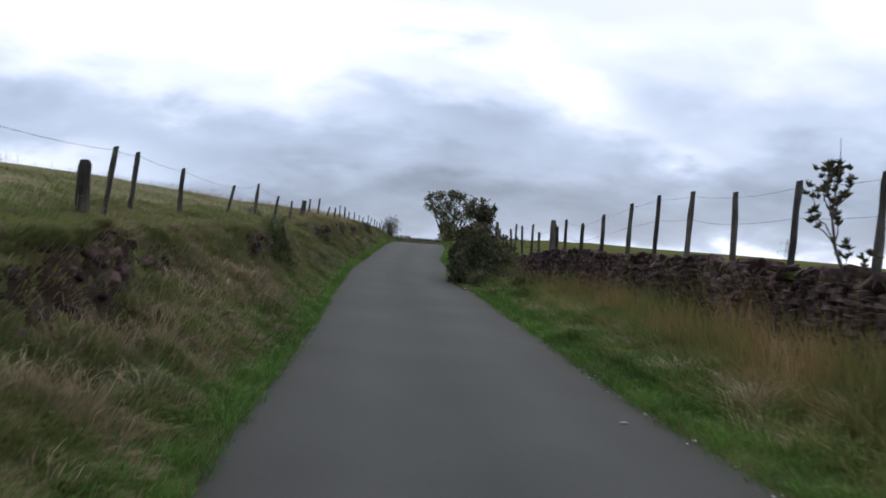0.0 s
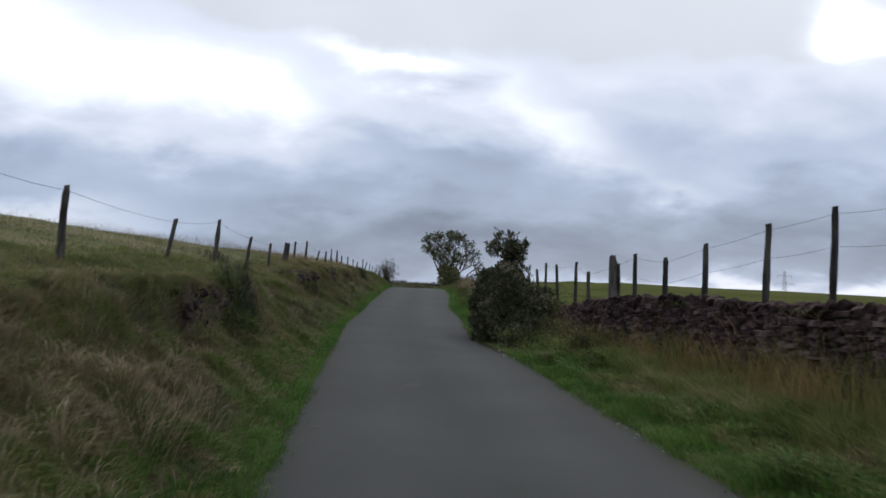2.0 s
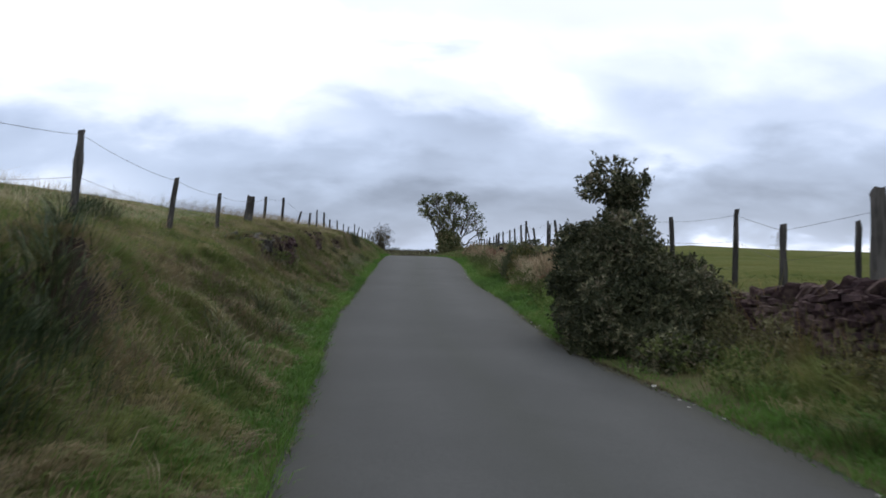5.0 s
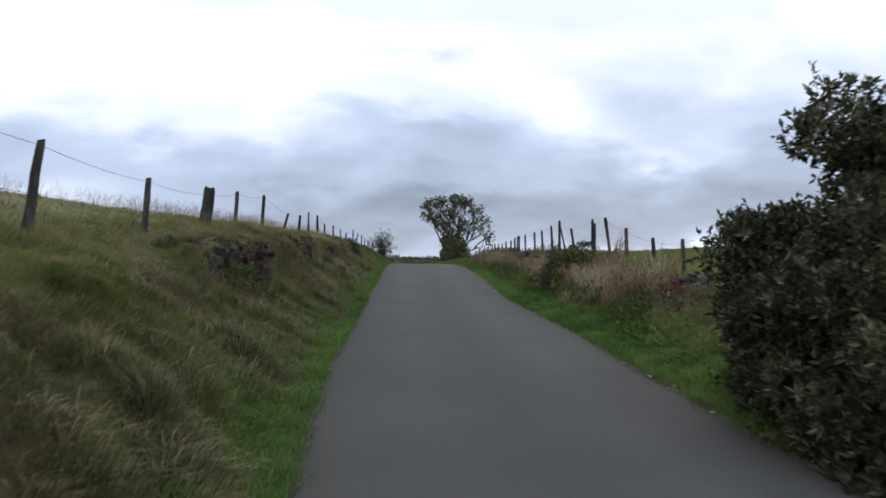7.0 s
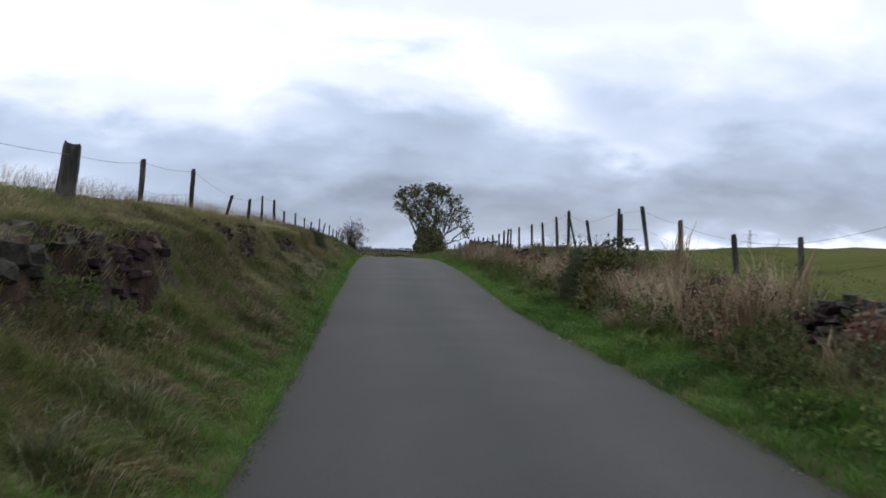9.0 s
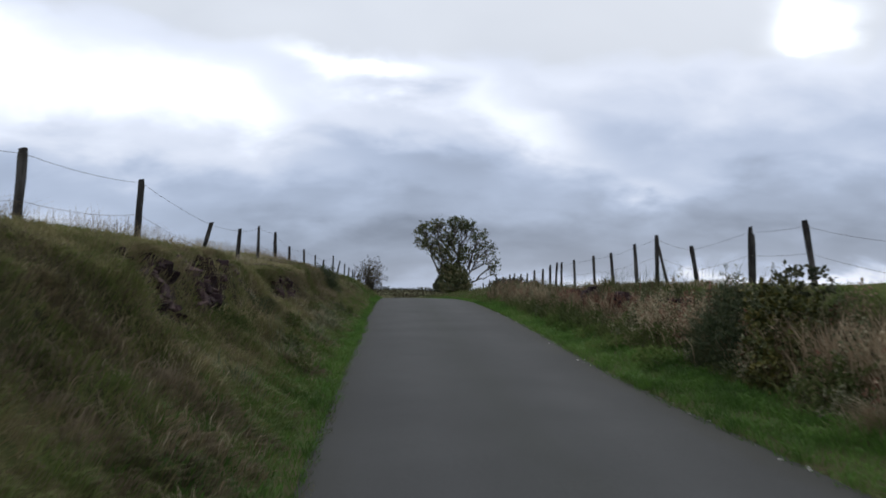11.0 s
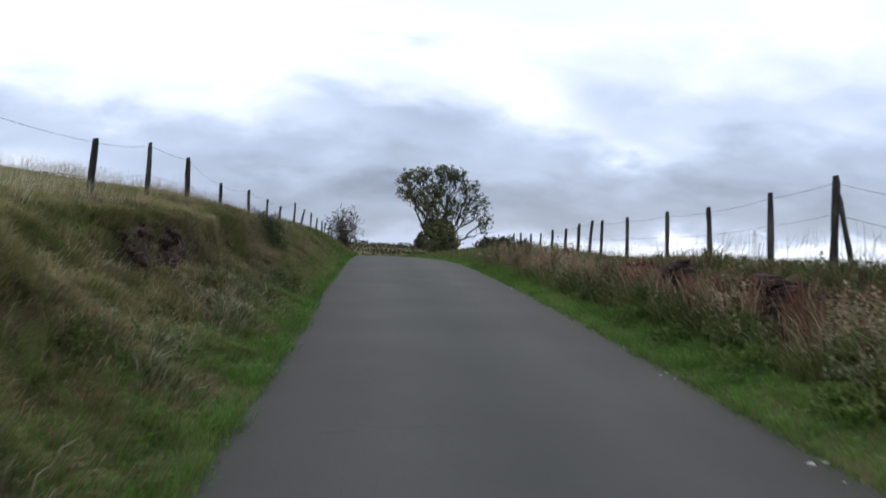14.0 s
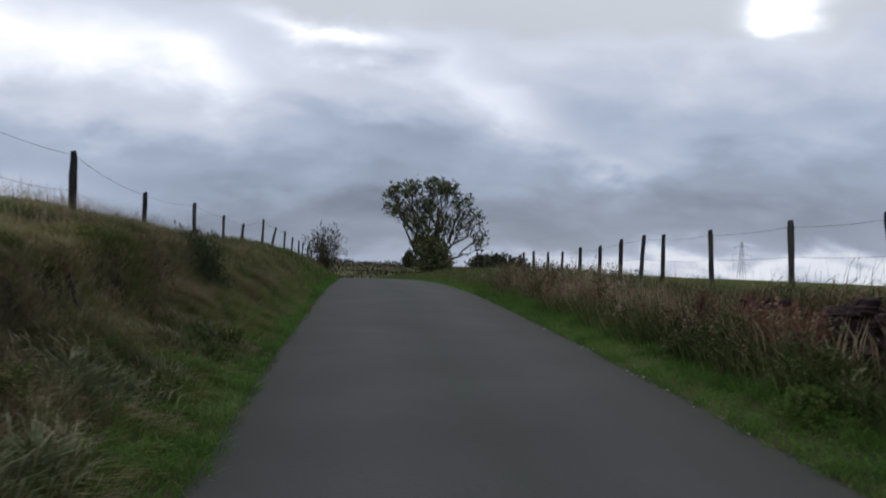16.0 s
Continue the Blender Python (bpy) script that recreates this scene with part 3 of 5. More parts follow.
across.data.foreach_set("uv", np.stack([np.repeat(rt, len(ry), 0).ravel()[vi], RY.ravel()[vi] * 0.1], -1).ravel().astype(np.float32))
tagged(road, "narrow grey asphalt lane, worn and patched", "road", kind="structure")



# ---- helpers for things ----
def tri_object(name, verts, tris, mat, parent=None, smooth=False):
    """One mesh from arrays of places and triangles."""
    me = bpy.data.meshes.new(name)
    verts, tris = np.asarray(verts, np.float32), np.asarray(tris, np.int32)
    me.vertices.add(len(verts))
    me.vertices.foreach_set("co", verts.ravel())
    me.loops.add(tris.size)
    me.loops.foreach_set("vertex_index", tris.ravel())
    me.polygons.add(len(tris))
    me.polygons.foreach_set("loop_start", np.arange(0, tris.size, 3, dtype=np.int32))
    me.polygons.foreach_set("use_smooth", np.full(len(tris), smooth))
    me.materials.append(mat)
    me.update(calc_edges=True)
    ob = new(name, me)
    if parent:
        ob.parent = parent
    return ob


def unit(v):
    return v / np.maximum(np.linalg.norm(v, axis=-1, keepdims=True), 1e-9)


def blades(name, x, y, height, width, lean, wind=(0, 0), mat=TUSSOCK, sink=0.02, label="", category="grass", parent=None, turn=None, foot=None):
    """Grass: one blade at each place, bent where it is long. lean: how far the tips reach out, as a share of the height."""
    n = len(x)
    z = (ground(x, y) if foot is None else foot) - sink
    a = rng.random(n) * 2 * math.pi if turn is None else turn + rng.normal(size=n) * 0.5
    out = np.stack([np.cos(a) * lean + wind[0], np.sin(a) * lean + wind[1]], -1) * height[:, None]
    f = rng.random(n) * math.pi
    side = np.stack([np.cos(f), np.sin(f), np.zeros(n)], -1) * (width / 2)[:, None]
    p = np.stack([x, y, z], -1)
    m = p + np.concatenate([out * 0.35, (height * 0.62)[:, None]], 1)
    t = p + np.concatenate([out, (height * np.clip(1.05 - 0.35 * np.linalg.norm(out, axis=1) / height, 0.25, 1.05))[:, None]], 1)
    long = (height > 0.11) & (y < 62) & (y > 1.0)
    short = ~long & (y > 1.0)
    v = np.concatenate([np.stack([p, m - side, m + side, t], 1)[long].reshape(-1, 3), np.stack([p - side, p + side, t], 1)[short].reshape(-1, 3)])
    k = (np.arange(long.sum()) * 4)[:, None]
    tris = (k[:, :, None] + np.array([[0, 2, 1], [1, 2, 3]])[None]).reshape(-1, 3)
    tris = np.concatenate([tris, 4 * long.sum() + np.arange(3 * short.sum()).reshape(-1, 3)])
    ob = tri_object(name, v, tris, mat, parent)
    if label:
        tagged(ob, label, category, kind="stuff")
    return ob


def leaves(name, p, d, size, slim, mat, parent=None, fold=0.25):
    """Folded leaves: places, directions, lengths."""
    n = len(p)
    s = unit(np.cross(d, rng.normal(size=(n, 3))))
    up_ = np.cross(s, d)
    L, W = size[:, None], size[:, None] * slim
    v = np.stack([p, p + d * L * 0.5 + s * W + up_ * W * fold, p + d * L - up_ * L * 0.12, p + d * L * 0.5 - s * W + up_ * W * fold], 1).reshape(-1, 3)
    k = (np.arange(n) * 4)[:, None]
    tris = (k[:, :, None] + np.array([[0, 1, 2], [0, 2, 3]])[None]).reshape(-1, 3)
    return tri_object(name, v, tris, mat, parent)


def tubes(name, paths, mat, parent=None, sides=5):
    """Tapered round rods along paths of (place, radius), in one mesh."""
    V, F = [], []
    for pts in paths:
        P = [Vector(q[0]) for q in pts]
        base = len(V)
        for i, (q, r) in enumerate(pts):
            t = (P[min(i + 1, len(P) - 1)] - P[max(i - 1, 0)]).normalized()
            a = t.orthogonal().normalized() if i == 0 else (a - t * a.dot(t)).normalized()
            b = t.cross(a)
            for k in range(sides):
                w = 2 * math.pi * k / sides
                V.append(P[i] + (a * math.cos(w) + b * math.sin(w)) * r)
        for i in range(len(pts) - 1):
            for k in range(sides):
                F.append((base + i * sides + k, base + i * sides + (k + 1) % sides, base + (i + 1) * sides + (k + 1) % sides, base + (i + 1) * sides + k))
        F.append(tuple(base + k for k in reversed(range(sides))))
        F.append(tuple(base + (len(pts) - 1) * sides + k for k in range(sides)))
    return mesh_object(name, [tuple(v) for v in V], F, mat, parent, True)


def bent(a, b, r0, r1, steps=5, wobble=0.08, sag=0.0):
    """A crooked path from a to b with falling radius."""
    a, b = np.array(a, float), np.array(b, float)
    L = np.linalg.norm(b - a)
    out = []
    for i in range(steps + 1):
        t = i / steps
        q = a + (b - a) * t + rng.normal(size=3) * L * wobble * math.sin(math.pi * t) * 0.6
        q[2] += sag * L * math.sin(math.pi * t)
        out.append((q, r0 + (r1 - r0) * t))
    return out


def in_balls(n, balls, inner=0.0):
    """Places in or near the skin of several rounded masses, with the outward way. balls: (centre, radii)."""
    vol = np.array([b[1][0] * b[1][1] * b[1][2] for b in balls]) ** 0.67
    pick = rng.choice(len(balls), n, p=vol / vol.sum())
    c, r = np.array([b[0] for b in balls], float)[pick], np.array([b[1] for b in balls], float)[pick]
    w = unit(rng.normal(size=(n, 3)))
    q = inner + (1 - inner) * rng.random(n) ** 0.5
    bump = 1 + 0.28 * np.sin(w[:, 0] * 5 + c[:, 1]) * np.sin(w[:, 1] * 6 + c[:, 0]) + 0.12 * np.sin(w[:, 2] * 11 + w[:, 0] * 7)
    return c + w * r * (q * bump)[:, None], unit(w / r)


def leafy_sprigs(name, balls, sprigs, per, size, mat, parent, inner=0.7, up_bias=0.5, slim=0.2, spread=0.9):
    """Whorls of leaves at the twigs' ends."""
    p, o = in_balls(sprigs, balls, inner)
    d = unit(o + np.array([0, 0, up_bias]) + rng.normal(size=o.shape) * 0.35)
    P, D = np.repeat(p, per, 0), np.repeat(d, per, 0)
    n = len(P)
    along = rng.random(n)
    P = P + D * (along * size * 1.6)[:, None]
    D = unit(D * (0.25 + 0.6 * along[:, None]) + unit(rng.normal(size=D.shape)) * spread)
    return leaves(name, P, D, size * (0.7 + 0.6 * rng.random(n)), slim, mat, parent)


def bush(name, balls, sprigs, per, size, mat, label, category="bush", stems=14, stem_r=0.03, foot=None, slim=0.2, inner=0.55, up_bias=0.5, group=""):
    c = np.mean([b[0] for b in balls], 0)
    fx, fy = foot or (c[0], c[1])
    root = new(name)
    tagged(root, label, category, group)
    root.location = (fx, fy, float(ground(fx, fy)))
    back = Matrix.Translation(root.location).inverted()
    p, _ = in_balls(stems, balls, 0.3)
    base = np.array([fx, fy, float(ground(fx, fy)) - 0.1])
    paths = [bent(base + np.array([*rng.normal(size=2) * 0.12, 0]), q, stem_r, stem_r * 0.25, 5, 0.1) for q in p]
    far_off = fy > 120
    parts = ([tubes("stems", paths, BARK, root)] if far_off else [tubes("stem", [q], BARK, root) for q in paths]) + [leafy_sprigs("foliage", balls, sprigs, per, size, mat, root, inner, up_bias, slim)]
    for o in parts:
        o.data.transform(back)
    return root


def whorls(bush_root, balls, n, per, size, mat, name="leaf_whorl"):
    """Rosettes of leaves facing outward at the skin of a bush."""
    p, o = in_balls(n, balls, 0.93)
    d = unit(o + np.array([0, 0, 0.35]) + rng.normal(size=o.shape) * 0.3)
    a = unit(np.cross(d, rng.normal(size=d.shape)))
    b = np.cross(d, a)
    P, D = [], []
    for k in range(per):
        w = 2 * math.pi * k / per + rng.normal(size=(n, 1)) * 0.25
        P.append(p)
        D.append(unit(a * np.cos(w) + b * np.sin(w) + d * (0.35 + 0.25 * rng.random((n, 1)))))
    P, D = np.concatenate(P), np.concatenate(D)
    ob = leaves(name, P, D, size * (0.75 + 0.5 * rng.random(len(P))), 0.15, mat, bush_root)
    ob.data.transform(Matrix.Translation(bush_root.location).inverted())
    return tagged(ob, "pale grey-green leaf rosettes", kind="stuff")


# ---- fences ----
def post_mesh(height, w, d, lean, twist, split=False, depth=0.25):
    """A weathered post: four worn sides, a slanting top, a lean (metres that the top is off, x and y)."""
    bm = bmesh.new()
    rings = []
    n = 8
    for i, t in enumerate((0.0, 0.22, 0.45, 0.7, 0.92, 1.0)):
        z = -depth + (height + depth) * t
        s = 1.0 - 0.10 * t if t < 0.99 else 0.74
        ring = []
        for k in range(n):
            a = 2 * math.pi * (k + 0.5) / n + twist
            r = (1.0 + 0.06 * rng.normal()) * s
            c, q = math.cos(a), math.sin(a)
            m = max(abs(c), abs(q)) ** 0.55
            off = max(0.0, z) / height
            ring.append(bm.verts.new((c / m * w / 2 * r + lean[0] * off + 0.006 * rng.normal(), q / m * d / 2 * r + lean[1] * off + 0.006 * rng.normal(),
                                      z + (0.010 * c if t > 0.9 else 0) + (rng.random() * 0.16 if split and t > 0.9 else 0))))
        rings.append(ring)
    for a, b in zip(rings, rings[1:]):
        for k in range(n):
            bm.faces.new((a[k], a[(k + 1) % n], b[(k + 1) % n], b[k]))
    bm.faces.new(rings[-1])
    bm.faces.new(rings[0][::-1])
    me = bpy.data.meshes.new("post")
    bm.to_mesh(me)
    bm.free()
    me.materials.append(WOOD)
    return me


def wire_mesh(name, points, parent, r=0.0028, barbs=True, sag=0.03):
    V, paths = [], []
    dense = []
    for (a, b) in zip(points, points[1:]):
        a, b = np.array(a), np.array(b)
        s = sag * (0.5 + rng.random()) * np.linalg.norm(b - a) / 2.5
        for t in np.linspace(0, 1, 7)[:-1]:
            q = a + (b - a) * t
            dense.append(q - np.array([0, 0, s * 4 * t * (1 - t)]))
    dense.append(np.array(points[-1]))
    paths.append([(q, r) for q in dense])
    if barbs:
        for a, b in zip(dense, dense[1:]):
            for t in np.arange(0, 1, 0.12 / max(np.linalg.norm(b - a), 0.12)):
                q = a + (b - a) * t
                w = unit(rng.normal(size=3)) * 0.016
                paths.append([(q - w, 0.0016), (q + w, 0.0012)])
    return tubes(name, paths, WIRE, parent, 3)


def fence(name, posts, stout, label, drops):
    """posts: (x, y, top, lean); stout, braces and gateposts: (x, y, top, width, depth, lean, carries wire)"""
    root = new(name)
    tagged(root, label, "fence")
    tops = []
    every = [(x, y, top, 0.088 + 0.022 * rng.random(), 0.085 + 0.02 * rng.random(), lx, 1) for x, y, top, lx in posts] + stout
    for x, y, top, w, d, lx, wired in sorted(every, key=lambda p: p[1]):
        g = float(ground(x - lx, y))
        h = max(top - g, 0.3)
        ob = new("post", post_mesh(h, w, d, (lx, 0.03 * rng.normal()), rng.normal() * 0.25, w > 0.19))
        ob.location = (x - lx, y, g)
        ob.parent = root
        if w > 0.15:
            tagged(ob, "stout square gatepost, split and weathered")
        if wired:
            tops.append((x, y, top, h, lx))
    for k, drop in enumerate(drops):
        pts = [(x - lx * drop / h, y, top - drop) for x, y, top, h, lx in tops if h > drop + 0.05]
        wire_mesh("wire", pts, root, barbs=k < 2)
    return root


LEFT_POSTS_A = [(-4.55, 1.5, 2.5, 0.04), (-4.75, 4.4, 2.65, 0), (-4.95, 7.6, 2.8, 0.05), (-5.24, 11.7, 3.01, 0.12), (-5.54, 13.35, 3.12, 0.07), (-5.75, 16.45, 3.16, 0.05), (-6.04, 21.7, 3.24, 0.18),
                (-6.45, 26.23, 3.67, 0.08), (-6.81, 31.25, 3.61, 0.13), (-7.04, 35.27, 3.67, 0.04), (-7.71, 44.1, 4.35, 0.05), (-7.88, 48.5, 4.69, 0.05), (-7.91, 53.35, 4.45, 0.27)]
LEFT_POSTS_B = [(-7.96, 56.6, 4.61, 0.07), (-8.02, 59.5, 4.97, 0.02), (-7.98, 62.2, 5.02, 0), (-8.16, 66.5, 4.84, 0), (-8.2, 71, 5.03, -0.03), (-8.12, 74.6, 4.98, 0), (-8.06, 77.8, 4.93, 0.04),
                (-7.93, 81.6, 5.36, 0.02), (-7.8, 84.6, 5.23, 0.2), (-7.72, 87.2, 5.2, 0.03), (-7.66, 90, 5.05, 0.05), (-7.6, 92.5, 5, -0.03), (-7.6, 95, 4.95, 0.06)]
LEFT_POSTS_C = [(-7.6, 98, 4.85, 0), (-7.7, 102, 4.7, 0.05)]
LEFT_POSTS_STOUT = [(-5.14, 10.5, 2.66, 0.185, 0.17, 0, 0), (-7.22, 39.58, 3.89, 0.25, 0.2, 0.09, 1)]
RIGHT_POSTS_A = [(5.8, 2, 2.85, 0), (5.55, 4.6, 2.95, 0.02), (5.33, 7, 3.05, 0.02), (5.17, 9.14, 3.14, 0.02), (5, 11, 3.19, 0.08), (4.81, 12.96, 3.17, -0.02), (4.72, 15, 3.34, 0.05),
                 (4.5, 16.6, 3.37, 0.03), (4.33, 18.35, 3.29, 0.02), (4.17, 20.75, 3.14, 0), (3.93, 22.45, 2.96, 0), (3.71, 24.06, 3.12, 0), (3.32, 27.6, 2.81, -0.03)]
RIGHT_POSTS_B = [(3.28, 29.27, 3.15, 0), (3.2, 32.6, 3.22, -0.08), (3.18, 34.9, 3.38, 0), (3.14, 37.25, 3.24, -0.14), (3.18, 40, 3.01, -0.04), (3.2, 42.35, 3.14, -0.07), (3.21, 45, 3.54, -0.02),
                 (3.22, 47.7, 4.03, -0.17), (3.3, 50, 4.14, -0.02), (3, 52.4, 3.94, -0.17), (2.96, 54.75, 4.39, -0.02), (2.93, 56.65, 4.3, -0.08), (2.88, 58.95, 4.21, -0.05)]
RIGHT_POSTS_C = [(2.85, 61.25, 4.25, -0.05), (2.72, 63.8, 4.25, -0.05), (2.71, 66.15, 4.28, 0.02), (2.81, 67.7, 4.35, 0.05), (2.85, 69.5, 4.34, 0.02), (2.82, 71.3, 4.24, 0), (2.67, 72.9, 4.24, 0),
                 (2.63, 75, 4.18, 0), (2.59, 76.9, 4.22, 0), (2.54, 79.2, 4.33, 0), (2.5, 81, 4.34, 0), (2.45, 84, 4.3, 0), (2.4, 87, 4.3, 0)]
RIGHT_POSTS_D = [(2.3, 91, 4.3, 0.03), (2.2, 95, 4.2, 0)]
RIGHT_POSTS_STOUT = [(3.5, 25.4, 3.02, 0.21, 0.18, -0.03, 0), (3.64, 25.5, 2.95, 0.1, 0.1, -0.05, 0), (3.75, 26.3, 2.8, 0.085, 0.075, 0, 0), (3.42, 50.1, 4, 0.09, 0.075, 0, 0), (3, 54.7, 4.12, 0.075, 0.075, -0.26, 0)]
fence("wire_fence", LEFT_POSTS_A + LEFT_POSTS_B + LEFT_POSTS_C, LEFT_POSTS_STOUT, "weathered wooden posts with sagging barbed wire on a grassy bank", (0.06, 0.6))
fence("wire_fence", RIGHT_POSTS_A + RIGHT_POSTS_B + RIGHT_POSTS_C + RIGHT_POSTS_D, RIGHT_POSTS_STOUT, "uneven weathered posts with slack barbed wire behind a dry stone wall", (0.10, 0.55))
field_post = new("field_post", post_mesh(1.0, 0.13, 0.12, (0, 0), 0.2))
field_post.location = (-19.2, 49.5, float(ground(-19.2, 49.5)))
tagged(field_post, "lone short wooden post standing in the field", "post")


# ---- stones ----
def stone_mesh(k):
    bm = bmesh.new()
    bmesh.ops.create_cube(bm, size=1.0)
    for v in bm.verts:
        v.co *= 1 + 0.12 * rng.normal()
        v.co += Vector(rng.normal(size=3) * 0.11)
    bmesh.ops.bevel(bm, geom=list(bm.edges), offset=0.14, segments=1, affect="EDGES")
    bmesh.ops.triangulate(bm, faces=list(bm.faces))
    me = bpy.data.meshes.new("stone")
    bm.to_mesh(me)
    bm.free()
    me.materials.append(STONE)
    return me


STONES = [stone_mesh(k) for k in range(14)]
STONE_DATA = []
for me in STONES:
    co = np.empty(len(me.vertices) * 3, np.float32)
    me.vertices.foreach_get("co", co)
    ix = np.empty(len(me.loops), np.int32)
    me.loops.foreach_get("vertex_index", ix)
    STONE_DATA.append((co.reshape(-1, 3), ix.reshape(-1, 3)))


def lay_stones(root, poses, singles, mat=None):
    """poses: (matrix, single wanted). The first singles of them become stones of their own, the rest one mesh."""
    V, T, base, made = [], [], 0, 0
    for m, near in poses:
        k = int(rng.integers(len(STONES)))
        if near and made < singles:
            ob = new("stone", STONES[k])
            ob.parent = root
            ob.matrix_basis = m
            if mat:
                ob.material_slots[0].link = "OBJECT"
                ob.material_slots[0].material = mat
            made += 1
        else:
            v, t = STONE_DATA[k]
            q = np.array(m)
            V.append(v @ q[:3, :3].T + q[:3, 3])
            T.append(t + base)
            base += len(v)
    if V:
        ob = tri_object("stones", np.concatenate(V), np.concatenate(T), STONE, root)
        tagged(ob, kind="stuff")


def wall_line(y):
    return float(right_fence(y)) - 0.88


def stone_pose(x, y, z, along, deep, high, yaw, roll=0.0, pitch=0.0):
    return Matrix.LocRotScale((x, y, z), Euler((roll, pitch, yaw)), (deep, along, high))


def dry_wall(name, y0, y1, foot, top, label, singles, near, line, gap=0.0, copes=0.88):
    root = tagged(new(name), label, "wall")
    poses = []
    z_rel = 0.0
    h_max = max(top(y0), top(y1), top((y0 + y1) / 2)) - min(foot(y0), foot(y1))
    while z_rel < h_max + 0.3:
        high = 0.04 + 0.035 * rng.random()
        y = y0 + rng.random() * 0.2
        while y < y1:
            long = 0.08 + 0.16 * rng.random() ** 1.5
            zc = foot(y) + z_rel
            t = top(y) + 0.07 * math.sin(y * 3.1) + 0.05 * math.sin(y * 7.7)
            if zc < t - 0.03 and rng.random() > gap:
                x = line(y) + 0.10 * (zc - foot(y)) + 0.03 * rng.normal()
                s = (line(y + 0.3) - line(y - 0.3)) / 0.6
                poses.append((stone_pose(x, y + long / 2, zc + high / 2, long * 1.12, 0.18 + 0.12 * rng.random(), high * (1.05 + 0.6 * rng.random()), -math.atan(s) + 0.12 * rng.normal(), 0.08 * rng.normal(), 0.08 * rng.normal()),
                              near[0] < y < near[1]))
            y += long
        z_rel += high
    y = y0
    while y < y1:      # leaning cope stones along the top
        if rng.random() < copes - gap:
            x = line(y) + 0.16
            poses.append((stone_pose(x, y, top(y) + 0.06, 0.05 + 0.05 * rng.random(), 0.26, 0.19 + 0.15 * rng.random(), 0.2 * rng.normal(), 0.75 + 0.3 * rng.normal(), 0.15 * rng.normal()), near[0] < y < near[1]))
        y += 0.08 + 0.09 * rng.random()
    yy = np.arange(y0, y1 + 0.01, 0.5)
    V, F = [], []
    for q in yy:
        for dx, zz in ((0.07, foot(q) - 0.2), (0.16, top(q) - 0.06), (0.5, top(q) - 0.06), (0.5, foot(q) - 0.2)):
            V.append((line(q) + dx, q, zz))
    for i in range(len(yy) - 1):
        for k in range(3):
            F.append((i * 4 + k, i * 4 + k + 1, i * 4 + k + 5, i * 4 + k + 4))
    F += [(0, 3, 2, 1), tuple(len(V) - 4 + k for k in range(4))]
    mesh_object("core", V, F, PEAT, root)
    lay_stones(root, poses, singles)
    return root


wall_top = lambda y: float(road_z(y) - 0.02 + np.interp(y, [0, 10, 20, 24, 27, 29], [1.42, 1.47, 1.46, 1.28, 0.95, 0.6]))
wall_foot = lambda y: float(road_z(y)) + 0.12
dry_wall("dry_stone_wall", 1.5, 28.2, wall_foot, wall_top, "dark dry stone wall with slanting cope stones below the fence", 300, (5.5, 12.8), wall_line)


# ---- bushes and trees ----
RHODO = [((1.2, 29.3, 1.7), (0.85, 1.6, 1.05)), ((2.0, 28.4, 1.32), (0.74, 1.1, 0.64)), ((1.0, 30.3, 1.95), (0.6, 0.75, 0.85)), ((0.95, 28.2, 1.2), (0.6, 1.0, 0.65)), ((0.85, 28.9, 0.98), (0.42, 1.2, 0.36)), ((1.6, 27.6, 1.1), (0.6, 0.6, 0.5)), ((1.35, 26.9, 0.95), (0.5, 0.6, 0.32)), ((1.45, 26.2, 0.85), (0.4, 0.4, 0.22)), ((0.8, 27.9, 0.9), (0.4, 0.6, 0.3)), ((0.9, 30.9, 2.55), (0.35, 0.3, 0.3)), ((2.2, 29.0, 1.7), (0.5, 0.7, 0.7))]
PLUME = [((1.35, 29.6, 2.85), (0.36, 0.36, 0.42)), ((1.12, 29.5, 3.45), (0.44, 0.34, 0.22)), ((1.5, 29.6, 3.25), (0.26, 0.3, 0.3)), ((0.95, 29.5, 3.72), (0.07, 0.07, 0.2)), ((1.72, 29.6, 3.5), (0.06, 0.06, 0.22)), ((1.35, 29.5, 3.7), (0.08, 0.08, 0.15))]


def lobes(balls, n, lo, hi):
    """Small rounded sprays over the skin of a bush, with clefts between them."""
    p, o = in_balls(n, balls, 0.9)
    r = lo + (hi - lo) * rng.random(n)
    return [(tuple(q - w * k * 0.3), (k, k, k * 0.85)) for q, w, k in zip(p, o, r)]


SPRAYS = lobes(RHODO, 145, 0.16, 0.30) + lobes(PLUME, 34, 0.09, 0.17)
rhododendron = bush("rhododendron_bush", [(c, tuple(0.84 * q for q in r)) for c, r in RHODO + PLUME], 3800, 8, 0.085, HOLLY, "dense dark evergreen bush bulging over the lane's edge", "bush", 26, 0.035, (1.6, 29.2), 0.22, 0.6)
sprays = leafy_sprigs("leaf_spray", SPRAYS, 5200, 8, 0.085, HOLLY, rhododendron, 0.55, 0.5, 0.2)
sprays.data.transform(Matrix.Translation(rhododendron.location).inverted())
whorls(rhododendron, SPRAYS, 1500, 9, 0.10, HOLLY, "leaf_rosette")
whorls(rhododendron, SPRAYS, 1150, 8, 0.105, PALELEAF)


